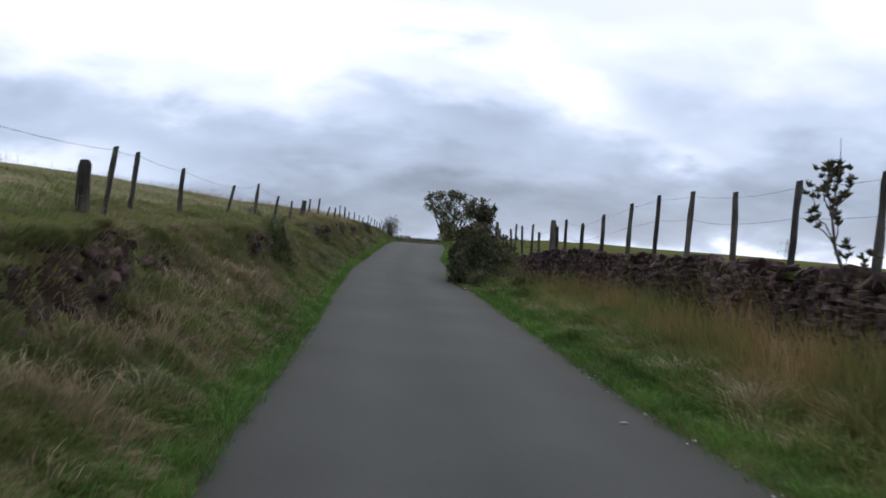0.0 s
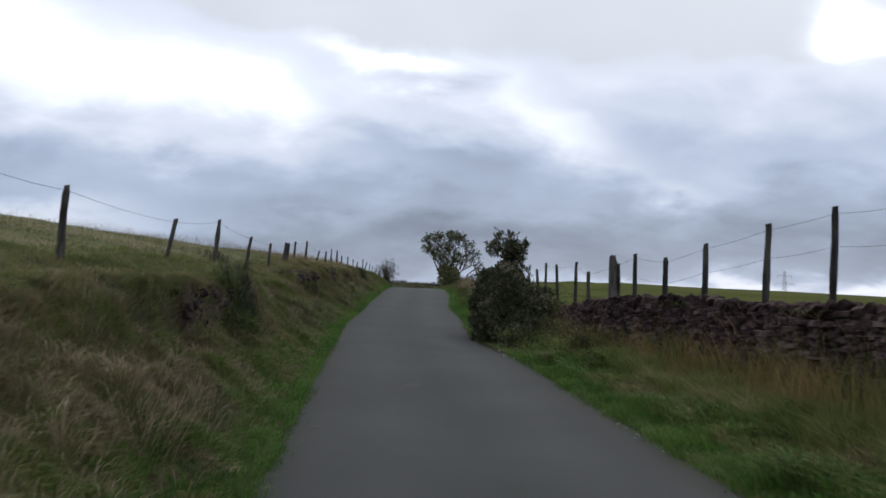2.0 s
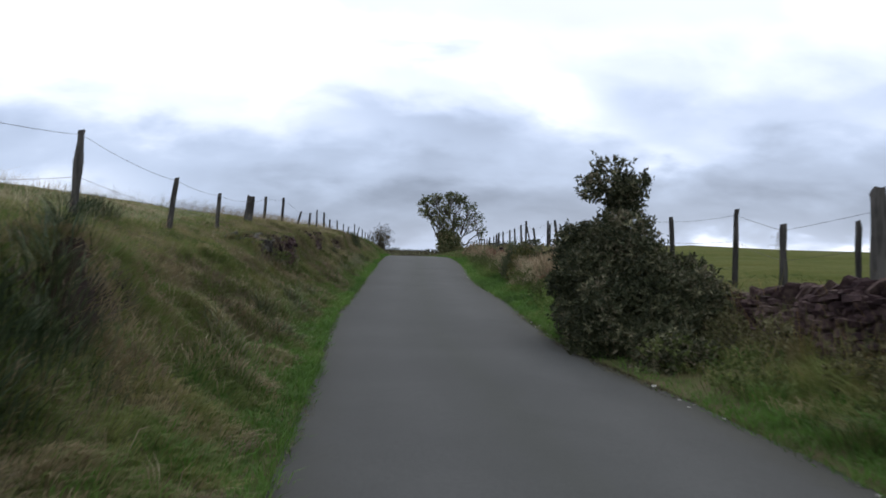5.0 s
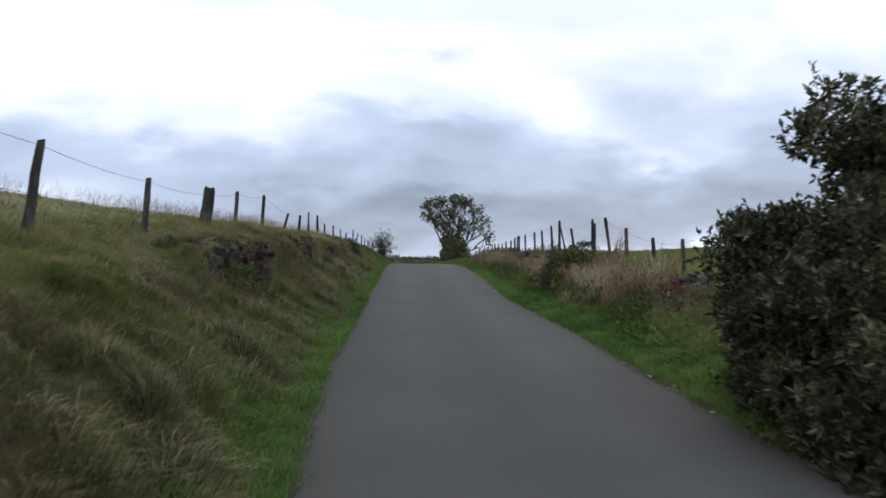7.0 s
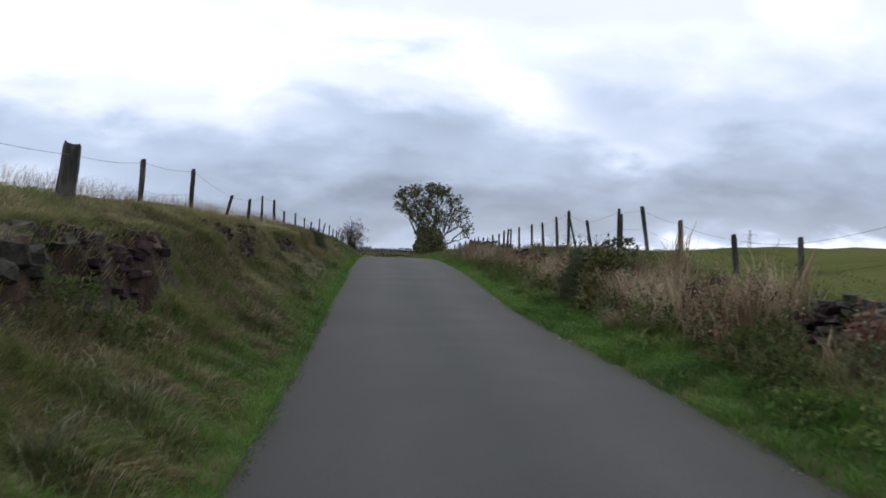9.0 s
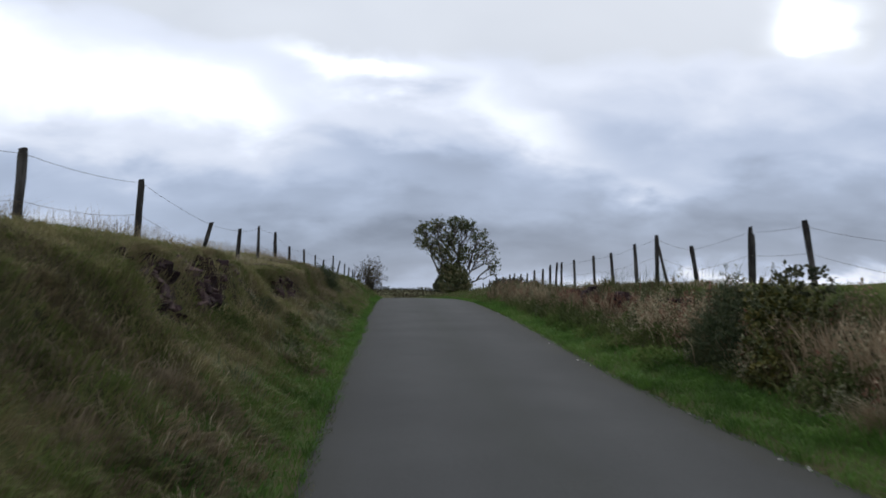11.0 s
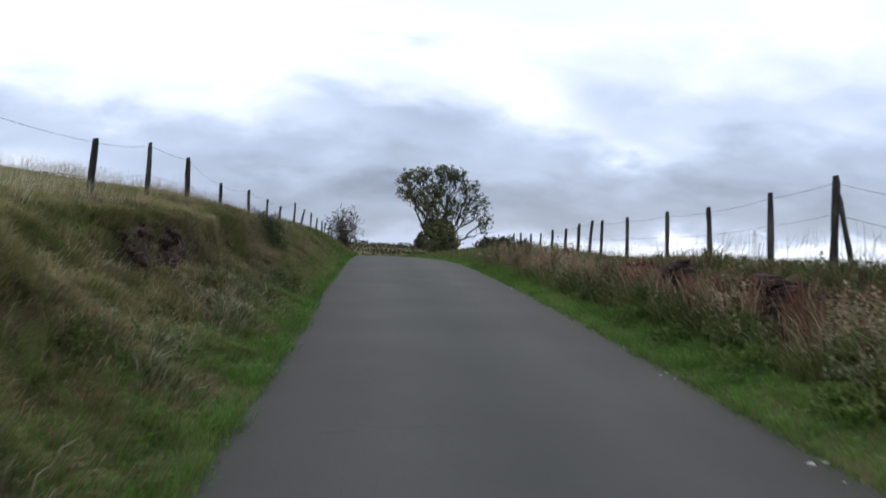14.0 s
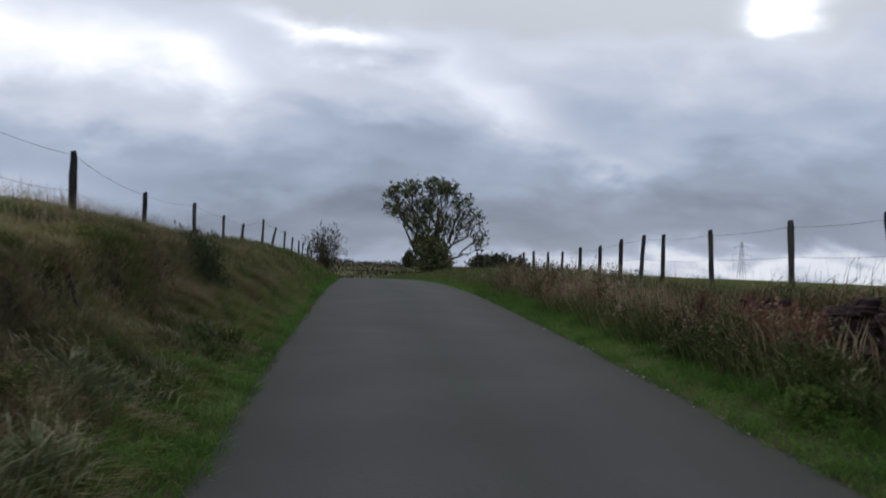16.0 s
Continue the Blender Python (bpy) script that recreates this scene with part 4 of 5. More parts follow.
def tree(name, foot, balls, counts, label, trunk_r=0.22, size=0.2, mat=TREELEAF, slim=0.3):
    """A many-stemmed tree: stems, limbs and twigs into each mass of leaves."""
    fx, fy = foot
    base = np.array([fx, fy, float(ground(fx, fy)) - 0.15])
    root = tagged(new(name), label, "tree")
    root.location = base
    back = Matrix.Translation(root.location).inverted()
    stems, paths, P, D = [], [], [], []
    for (c, r), n in zip(balls, counts):
        c, r = np.array(c, float), np.array(r, float)
        s = base + np.array([*rng.normal(size=2) * 0.15, 0])
        stem = bent(s, c, trunk_r * (0.5 + 0.4 * rng.random()), 0.05, 7, 0.10)
        stems.append(stem)
        for _ in range(9):
            q = c + unit(rng.normal(size=3)) * r * (0.5 + 0.5 * rng.random())
            limb = bent(stem[4][0] if rng.random() < 0.5 else stem[6][0], q, 0.045, 0.014, 5, 0.14)
            paths.append(limb)
            for _ in range(3):
                paths.append(bent(limb[3][0], q + rng.normal(size=3) * r * 0.28, 0.018, 0.008, 3, 0.12))
        k = max(n // 12, 1)
        clumps = c + unit(rng.normal(size=(k, 3))) * r * (rng.random((k, 1)) ** 0.35) * 1.1
        k = rng.integers(len(clumps), size=n)
        P.append(clumps[k] + rng.normal(size=(n, 3)) * 0.15)
        D.append(unit(rng.normal(size=(n, 3)) + np.array([0, 0, 0.3])))
    P, D = np.concatenate(P), np.concatenate(D)
    parts = [tubes("trunk", [q], BARK, root) for q in stems] + [tagged(tubes("branch", paths, BARK, root), kind="stuff"), leaves("crown", P, D, size * (0.6 + 0.7 * rng.random(len(P))), slim, mat, root)]
    for o in parts:
        o.data.transform(back)
    return root


CROWN = [((-2.3, 114, 10.0), (0.8, 1.2, 0.6), 260), ((-0.9, 113.6, 10.3), (1.0, 1.3, 0.7), 460), ((0.2, 114, 9.2), (1.3, 1.5, 0.9), 620), ((1.2, 113.6, 10.6), (1.0, 1.3, 0.6), 420), ((2.2, 114, 10.4), (0.9, 1.3, 0.7), 360), ((3.3, 114, 9.2), (1.1, 1.3, 0.9), 300),
         ((4.3, 114, 8.0), (1.0, 1.3, 0.9), 250), ((5.0, 113.6, 6.5), (0.8, 1.1, 0.9), 150), ((-1.8, 114, 8.7), (1.1, 1.2, 0.65), 430), ((-0.4, 113.6, 7.6), (1.2, 1.2, 0.8), 480), ((1.2, 114, 7.7), (1.3, 1.4, 1.0), 460),
         ((2.8, 114, 7.3), (1.4, 1.3, 1.1), 300), ((1.1, 113.5, 4.5), (1.5, 1.4, 1.5), 3400), ((0.6, 113.6, 5.8), (1.2, 1.2, 1.0), 1500)]
tree("windswept_tree", (1.2, 114), [c[:2] for c in CROWN], [c[2] for c in CROWN], "wind-swept many-stemmed tree, thinning leaves, beside the lane", 0.2, 0.25)
bush("hawthorn_bush", [((-6.7, 97, 4.3), (1.3, 1.1, 1.1)), ((-6.5, 97, 5.15), (1.05, 1.0, 0.95))], 800, 6, 0.085, TWIGLEAF, "thin twiggy brownish hawthorn bush on the bank by the lane", "bush", 110, 0.03, None, 0.25, 0.3, 1.6)
bush("gorse_bush", [((-6.48, 63.6, 3.42), (0.5, 0.55, 0.48)), ((-6.40, 63.5, 2.98), (0.52, 0.55, 0.42))], 2200, 7, 0.06, RUSH, "small dark gorse bush on the bank", "bush", 10, 0.012, None, 0.12, 0.3, 0.6)
bush("bramble_bush", [((1.75, 45.4, 2.3), (0.42, 0.5, 0.6)), ((1.5, 44.9, 1.85), (0.36, 0.45, 0.35))], 620, 6, 0.075, BRAMBLE, "yellowing bramble bush leaning over the verge", "bush", 14, 0.008, None, 0.36, 0.4, 0.4)
bush("elder_sprig", [((2.05, 45.6, 2.9), (0.35, 0.35, 0.2))], 60, 6, 0.08, HOLLY, "dark sprigs rising above the bramble", "bush", 9, 0.006, (1.85, 45.5), 0.3, 0.4, 0.8)
bush("broom_bush", [((1.5, 46.3, 2.2), (0.42, 0.6, 0.75)), ((1.4, 46.9, 2.0), (0.35, 0.45, 0.45))], 1500, 8, 0.07, RUSH, "dark green broom bush beside the verge", "bush", 16, 0.008, None, 0.12, 0.3, 0.8)

def sapling():
    """A leaning evergreen sapling: a forked stem with leaf whorls at the twigs' ends."""
    root = tagged(new("evergreen_sapling"), "leaning evergreen sapling growing out of the wall's top", "sapling")
    root.location = (4.46, 8.4, float(ground(4.46, 8.4)))
    back = Matrix.Translation(root.location).inverted()
    at = lambda x, z, d=0.0: np.array([x, 8.4 + d, z])
    trunk = [(at(4.50, 1.45), 0.030), (at(4.44, 1.66), 0.027), (at(4.36, 1.88), 0.024), (at(4.26, 2.13), 0.020), (at(4.21, 2.42), 0.014), (at(4.22, 2.75), 0.009), (at(4.25, 3.06), 0.005)]
    parts = [tubes("stem", [trunk], BARK, root)]
    forks = [(3, at(3.95, 2.66, -0.05)), (3, at(4.02, 2.5, 0.1)), (4, at(4.10, 2.98, 0.05)), (4, at(4.36, 2.9, -0.06)), (4, at(4.08, 2.74, -0.1)), (5, at(4.30, 3.02, 0.08)), (2, at(4.47, 2.12, 0.1)), (5, at(4.12, 3.0, -0.08)), (3, at(4.30, 2.5, 0.1)), (4, at(4.3, 2.7, 0.0)), (1, at(4.63, 2.06, -0.05))]
    ends = []
    for k, q in forks:
        limb = bent(trunk[k][0], q, 0.010, 0.004, 5, 0.07)
        parts.append(tubes("twig", [limb], BARK, root))
        ends += [limb[5][0], limb[4][0], limb[3][0]] + [limb[5][0] + rng.normal(size=3) * 0.05 for _ in range(3)]
    ends += [trunk[6][0], trunk[5][0], trunk[5][0] + np.array([0.04, 0, 0.1])]
    parts.append(tubes("whip", [bent(trunk[6][0], at(4.24, 3.36), 0.005, 0.003, 4, 0.02)], BARK, root))
    P = np.repeat(np.array(ends), 22, 0)
    D = unit(np.repeat(unit(rng.normal(size=(len(ends), 3)) * 0.3 + np.array([-0.1, 0, 1.0])), 22, 0) * 0.9 + unit(rng.normal(size=P.shape)) * 0.75)
    parts.append(leaves("foliage", P - D * 0.01, D, 0.085 * (0.6 + 0.7 * rng.random(len(P))), 0.14, HOLLY, root))
    for o in parts:
        o.data.transform(back)


sapling()

# far off: hedges, a dark cone tree, field wall and pylon
for hx, hy, hz, r in ((8.4, 139, 4.8, 1.0), (10.6, 141, 5.0, 1.1), (13.0, 142, 4.6, 1.2)):
    bush("hedge_bush", [((hx, hy, hz - 0.4), (r * 1.2, r, 1.2))], 420, 5, 0.3, FARGREEN, "dull green hedge bush far off across the field", "bush", 8, 0.04, None, 0.35, 0.3, 0.5, "hedge bushes across the field")
bush("cone_tree", [((1.8, 180, 5.6), (0.85, 0.8, 0.6)), ((1.8, 180, 6.2), (0.5, 0.5, 0.5)), ((1.8, 180, 6.7), (0.22, 0.22, 0.5))], 700, 5, 0.3, FARGREEN, "small dark cone-shaped tree far off beyond the brow", "tree", 6, 0.05, None, 0.3, 0.2)
for k in range(9):
    hx = -36 + k * 4.4
    gy = 206 + 3 * math.sin(k)
    bush("field_hedge", [((hx, gy, float(ground(hx, gy)) + 0.15), (2.8, 0.6, 0.26))], 170, 5, 0.2, FARGREEN, "low dark hedge along the far field", "hedge", 5, 0.03, None, 0.35, 0.3, 0.5, "hedges of the far field")


def pylon(x, y, z0, h):
    root = tagged(new("pylon"), "grey lattice electricity pylon far off on the skyline", "pylon")
    w = lambda t: 4.2 * (1 - t) ** 1.3 + 0.7
    paths = []
    n = 9
    for sx, sy in ((-1, -1), (1, -1), (1, 1), (-1, 1)):
        paths.append([(np.array([x + sx * w(t), y + sy * w(t), z0 + h * t]), 0.16) for t in np.linspace(0, 1, n)])
    for t0, t1 in zip(np.linspace(0, 1, n), np.linspace(0, 1, n)[1:]):
        for s in (-1, 1):
            paths.append([(np.array([x - s * w(t0), y - w(t0), z0 + h * t0]), 0.09), (np.array([x + s * w(t1), y - w(t1), z0 + h * t1]), 0.09)])
            paths.append([(np.array([x - s * w(t0), y + w(t0), z0 + h * t0]), 0.09), (np.array([x + s * w(t1), y + w(t1), z0 + h * t1]), 0.09)])
    tubes("tower", paths, STEEL, root, 4)
    for t, arm in ((0.62, 7.5), (0.78, 9.0), (0.92, 6.5)):
        a = [[(np.array([x, y, z0 + h * t + 1.2]), 0.14), (np.array([x + s * arm, y, z0 + h * t]), 0.1)] for s in (-1, 1)]
        a += [[(np.array([x, y, z0 + h * t - 0.4]), 0.14), (np.array([x + s * arm, y, z0 + h * t]), 0.1)] for s in (-1, 1)]
        bar = tubes("cross_arm", a, STEEL, root, 4)
        for s in (-1, 1):
            tubes("insulator", [[(np.array([x + s * arm, y, z0 + h * t - 2.4 * q / 6]), 0.08 + 0.12 * (q % 2)) for q in range(7)]], STEEL, bar, 6)


pylon(322, 730, float(ground(322, 730)) - 0.5, 42 - float(ground(322, 730)))

# ---- stones fallen from the old walls ----
def old_wall(y0, y1, u0, u1, n, label, big=1.0, mat=None):
    """Stones of a buried wall, showing in the steep part of the left bank."""
    root = tagged(new("old_wall_stones"), label, "stones")
    poses = []
    for _ in range(n):
        y, u = y0 + (y1 - y0) * rng.random(), u0 + (u1 - u0) * rng.random()
        x = float(left_edge(y) - (left_edge(y) - left_fence(y)) * u) - 0.02
        z = float(ground(x, y)) - 0.03 - 0.06 * rng.random()
        s = (0.5 + 1.0 * rng.random() ** 1.5) * big
        poses.append((stone_pose(x, y, z, 0.16 * s, 0.2 * big, 0.10 * s, 0.6 * rng.normal(), 0.2 * rng.normal(), 0.2 * rng.normal()), True))
    lay_stones(root, poses, 300, mat)


old_wall(34.2, 37.0, 0.62, 0.84, 80, "tumbled lichened stones of a broken wall in the bank", 1.45, LICHEN)
old_wall(36.4, 38.9, 0.54, 0.74, 90, "dark stones of a broken wall in the bank", 1.1)
old_wall(5.0, 10.4, 0.50, 0.65, 90, "dark stones of an old wall showing under the turf")
old_wall(45.6, 48.4, 0.52, 0.67, 90, "dark stones and bare earth under an overhanging turf edge", 1.2)
old_wall(43.7, 44.9, 0.52, 0.67, 44, "dark stones under the turf edge", 1.2)
old_wall(53.7, 56.2, 0.50, 0.63, 60, "small heap of dark stones half buried in the bank", 1.0)
old_wall(16.8, 20.6, 0.50, 0.64, 60, "few dark stones in a bare peat scar")
def stone_heap(y0, y1, u0, u1, n, label):
    """Stones fallen from the wall on the lane's far bank, lying on one another."""
    root = tagged(new("fallen_stones"), label, "stones")
    poses = []
    for k in range(n):
        y, u = y0 + (y1 - y0) * rng.random(), u0 + (u1 - u0) * rng.random()
        x = float(right_edge(y) + (right_fence(y) - right_edge(y)) * u)
        s = 0.7 + 0.7 * rng.random()
        poses.append((stone_pose(x, y, float(ground(x, y)) + 0.02 + 0.22 * rng.random() * k / n, 0.2 * s, 0.17, 0.075 * s, 0.6 * rng.normal(), 0.2 * rng.normal(), 0.2 * rng.normal()), True))
    lay_stones(root, poses, 300, LICHEN)


stone_heap(36.9, 38.3, 0.66, 0.84, 46, "heap of grey stones fallen from the wall into the grass")
low_top = lambda y: float(road_z(y)) + 0.05 * math.sin(y * 5.1) + float(np.interp(y, [48.8, 49.4, 51.5, 52.7, 53.4, 54.3, 55.6, 56.1, 57.3, 57.6, 58.7, 59.1, 59.8, 60.5, 61], [0.6, 0.95, 1.06, 0.98, 0.75, 1.12, 1.02, 0.5, 0.55, 1.15, 1.17, 0.6, 1.1, 1.06, 0.6]))
rough_top = lambda y: float(road_z(y)) + 0.84 + 0.16 * math.sin(y * 2.9) + 0.06 * math.sin(y * 6.3)
dry_wall("broken_wall", 37.6, 43.2, lambda y: float(road_z(y)) + 0.3, rough_top, "short stretch of collapsed dry stone wall under turf", 80, (37.6, 43.2), lambda y: float(right_fence(y)) - 0.92, 0.35, 0.6)
dry_wall("broken_wall", 48.8, 61.0, lambda y: float(road_z(y)) + 0.35, low_top, "low broken dry stone wall overgrown with weeds", 220, (52, 60), lambda y: float(right_fence(y)) - 0.92, 0.12, 0.12)

# ---- grass ----
SCARS = [(5.6, 8.4, 0.5, 0.63), (8.9, 10.5, 0.53, 0.64), (16.6, 18.2, 0.5, 0.63), (18.8, 20.6, 0.5, 0.63), (21.2, 22.4, 0.51, 0.61), (34.2, 36.6, 0.56, 0.82), (36.4, 38.8, 0.5, 0.74), (43.8, 44.9, 0.5, 0.64), (45.8, 48.2, 0.5, 0.64), (53.8, 56.2, 0.5, 0.62), (57.8, 58.8, 0.46, 0.55), (60.2, 61.2, 0.44, 0.53)]


for a, b, lo, hi in SCARS:
    sy, su = np.meshgrid(np.linspace(a - 0.1, b + 0.1, 46), np.linspace(lo - 0.02, hi + 0.02, 18), indexing="ij")
    sx = left_edge(sy) - (left_edge(sy) - left_fence(sy)) * su
    rim = np.minimum(np.minimum(sy - a + 0.1, b + 0.1 - sy) / 0.3, np.minimum(su - lo + 0.02, hi + 0.02 - su) / 0.04)
    tagged(sheet("bare_earth", sx, sy, ground(sx, sy) - 0.10 + 0.125 * np.clip(rim, 0, 1) + 0.11 * vnoise(su * 12, sy, 0.4, 5) * np.clip(rim, 0, 1), PEAT, False), "bare dark peat where the bank's turf has slipped", "earth", kind="structure")


def scarred(y, u):
    """Bare places under the turf's edge on the left bank."""
    hit = np.zeros(len(y), bool)
    for a, b, lo, hi in SCARS:
        hit |= (y > a) & (y < b) & (u > lo) & (u < hi)
    return hit


def along(n, y0, y1, u0, u1, side, power=1.0):
    """Places beside the lane; u runs from the lane's edge (0) to the fence (1)."""
    y = y0 + (y1 - y0) * rng.random(n) ** power
    u = u0 + (u1 - u0) * rng.random(n)
    if side < 0:
        keep = ~scarred(y, u) | (rng.random(n) < 0.22)
        y, u = y[keep], u[keep]
        return left_edge(y) - (left_edge(y) - left_fence(y)) * u, y, u
    shown = np.zeros(len(y), bool)
    for a, b in ((36.9, 38.2), (50.3, 51.3)):
        shown |= (y > a) & (y < b) & (u > 0.48) & (u < 0.80)
    slant = y + 7.0 * np.clip(0.68 - u, 0, 1)
    for a, b in ((53.9, 55.6), (57.6, 59.2)):       # the weeds are thin before the two stretches of wall that still stand
        shown |= (slant > a) & (slant < b) & (u > 0.38) & (u < 0.80)
    keep = ~shown | (rng.random(n) < 0.08)
    y, u = y[keep], u[keep]
    return right_edge(y) + (right_fence(y) - right_edge(y)) * u, y, u


def tufts(x, y, n_per, spread):
    """Blades round tuft centres, with the way outward from each centre."""
    k = np.repeat(np.arange(len(x)), n_per)
    a, r = rng.random(len(k)) * 2 * math.pi, np.abs(rng.normal(size=len(k))) * spread
    return x[k] + np.cos(a) * r, y[k] + np.sin(a) * r, a


def height(n, lo, hi):
    return lo + (hi - lo) * rng.random(n)


def grass(name, x, y, lo, hi, w0, w1, lean, wind, mat, label, category="grass", per=0, spread=0.1):
    turn = None
    if per:
        x, y, turn = tufts(x, y, per, spread)
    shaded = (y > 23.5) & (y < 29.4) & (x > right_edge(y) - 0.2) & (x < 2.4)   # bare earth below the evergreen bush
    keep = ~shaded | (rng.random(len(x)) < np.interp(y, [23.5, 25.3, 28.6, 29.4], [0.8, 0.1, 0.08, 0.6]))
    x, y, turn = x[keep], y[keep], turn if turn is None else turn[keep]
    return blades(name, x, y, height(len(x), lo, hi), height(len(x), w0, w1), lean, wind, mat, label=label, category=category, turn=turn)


for side in (-1, 1):
    for n, y0, y1, reach in ((15000, -4, 76, 0.0), (7000, 25.0, 34.5, 0.055)):
        x, y, u = along(n, y0, y1, -0.05 - reach, 0.03, side, 1.0)
        keep = u > -0.015 - reach * 0.6 - 0.05 * vnoise(x, y, 0.8, 3)
        x, y = x[keep], y[keep]
        blades("edge_litter", x, y, height(len(x), 0.008, 0.035), height(len(x), 0.008, 0.02), 1.2, (0, 0), BROWNWEED, label="dead leaves and short dry grass littering the asphalt's edge", category="litter", foot=road_z(y) + 0.022)
        if side < 0:
            break
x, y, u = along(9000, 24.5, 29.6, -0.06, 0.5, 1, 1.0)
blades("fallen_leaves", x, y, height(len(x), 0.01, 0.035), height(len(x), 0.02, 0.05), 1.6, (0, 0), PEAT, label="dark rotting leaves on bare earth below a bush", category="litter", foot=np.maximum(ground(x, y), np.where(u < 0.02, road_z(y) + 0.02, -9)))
T1, T2 = "matted olive and brown tussock grass on the bank", "short bright green grass along the edge of the lane"
for side in (-1, 1):
    x, y, u = along(95000, -4, 76, -0.012 if side < 0 else -0.03, 0.36, side, 1.1)
    keep = u < (0.16 if side < 0 else np.where(y > 34, 0.27, 0.24)) + 0.20 * (0.5 + 0.9 * vnoise(x, y, 1.7, 3))
    grass("verge_grass", x[keep], y[keep], 0.05, 0.16, 0.007, 0.014, 0.7, (0, 0), VERGE, T2)
    x, y, u = along(2000, -4, 76, 0.0, 0.30, side, 1.1)
    keep = vnoise(x, y, 0.6, 2) > -0.15
    grass("verge_tufts", x[keep], y[keep], 0.10, 0.26, 0.006, 0.012, 0.8, (0, 0), VERGE, "taller green tufts in the verge", per=26, spread=0.07)
    x, y, u = along(9000, 76, 112, -0.03, 0.4, side)
    grass("verge_grass", x, y, 0.08, 0.2, 0.03, 0.05, 0.6, (0, 0), VERGE, T2)
# left bank: tussocks draped down the slope, each of one colour, greener low down and browner above


def drape(n, y0, y1, u0, u1, lo, hi, w0, w1, per, spread, share):
    """Tufts that hang down the fall of the ground from each tussock. share: colours by the tussock's number."""
    x, y, u = along(n, y0, y1, u0, u1, -1, 1.1)
    up_, mark = tussocks(x, y)
    keep = rng.random(len(x)) < 0.06 + up_ * 2.3
    x, y, u, mark = x[keep], y[keep], u[keep], mark[keep]
    tone = mark * 1.5 - 0.25 + 0.35 * (u - 0.5) + 0.25 * vnoise(x, y, 2.6, 2) + 0.06 * rng.normal(size=len(x))
    for low, high, mat, label in share:
        k = (tone >= low) & (tone < high)
        if not k.any():
            continue
        px, py, _ = tufts(x[k], y[k], per, spread)
        e_ = 0.07
        gx, gy = ground(px + e_, py) - ground(px - e_, py), ground(px, py + e_) - ground(px, py - e_)
        fall = np.arctan2(-gy, -gx)
        h = height(len(px), lo, hi) * (0.6 + 1.3 * tussocks(px, py)[0])
        blades("bank_grass", px, py, h, height(len(px), w0, w1), 1.0, (0.1, 0.0), mat, label=label, turn=fall)


LOW = [(-9, 0.40, GREENBANK, "matted olive green tussocks low on the bank"), (0.40, 0.60, TUSSOCK, T1), (0.58, 0.72, BROWNBANK, "tussocks of matted reddish brown grass"), (0.72, 0.86, TUSSOCK, T1), (0.86, 9, OLIVE, "tussocks of paler olive grass on the bank")]
drape(17000, -4, 76, 0.10, 0.72, 0.06, 0.15, 0.008, 0.016, 18, 0.08, LOW)
TOP = [(-9, 0.50, GREENBANK, "olive green turf on top of the bank"), (0.50, 0.72, TUSSOCK, T1), (0.72, 9, OLIVE, "pale dry grass on top of the bank")]
drape(6500, -4, 76, 0.66, 1.3, 0.05, 0.12, 0.008, 0.015, 16, 0.10, TOP)
# fill grass is left out of hollows; dark soil there stands in for shade
x, y, u = along(80000, -4, 76, 0.40, 1.15, -1, 1.15)
keep = rng.random(len(x)) < 4 * tussocks(x, y)[0] - 0.3 + 0.6 * (u > 0.75)
x, y = x[keep], y[keep]
grass("bank_grass", x, y, 0.04, 0.11, 0.012, 0.022, 1.0, (0.2, 0.0), TUSSOCK, T1)
x, y, u = along(80000, -4, 76, 0.08, 0.55, -1, 1.15)
keep = rng.random(len(x)) < 4 * tussocks(x, y)[0] - 0.3 + 0.6 * (u < 0.2)
x, y = x[keep], y[keep]
grass("bank_grass", x, y, 0.04, 0.11, 0.012, 0.022, 1.0, (0.2, 0.0), GREENBANK, "matted olive green grass low on the bank")
x, y, u = along(620, 1, 72, 0.14, 0.60, -1, 1.35)
grass("pale_stems", x, y, 0.18, 0.38, 0.004, 0.006, 0.6, (0.2, 0.0), STRAW, "thin bleached stems standing out of the tussocks", per=7, spread=0.06)
x, y, u = along(1500, -4, 76, 0.58, 0.70, -1, 1.15)
keep = rng.random(len(x)) < steep_part(y)
grass("overhanging_grass", x[keep], y[keep], 0.10, 0.24, 0.007, 0.013, 0.5, (0.9, 0.0), TUSSOCK, "long grass hanging over the lip of the bank", per=18, spread=0.09)
for a, b, lo, hi in SCARS:      # turf hanging over each bare place
    n = int(60 * (b - a))
    y = a - 0.15 + (b - a + 0.3) * rng.random(n)
    x = left_edge(y) - (left_edge(y) - left_fence(y)) * (hi - 0.015 + 0.05 * rng.random(n))
    grass("overhanging_grass", x, y, 0.10, 0.24, 0.007, 0.013, 0.35, (1.0, 0.0), TUSSOCK, "dead brown grass hanging over a bare place in the bank", per=14, spread=0.07)
for y0, y1, u0, u1, n in ((1.5, 10, 0.25, 0.6, 150), (10, 24, 0.35, 0.75, 220), (25.5, 32, 0.22, 0.62, 330), (39.5, 46, 0.35, 0.9, 330), (54, 64, 0.25, 0.6, 300)):
    x, y, u = along(n, y0, y1, u0, u1, -1)
    keep = vnoise(x * 0.8, y, 1.2, 3) > -0.08
    grass("brown_grass", x[keep], y[keep], 0.09, 0.22, 0.007, 0.014, 0.8, (0.35, 0.0), BROWNBANK, "swathe of matted reddish brown grass on the bank", per=26, spread=0.13)
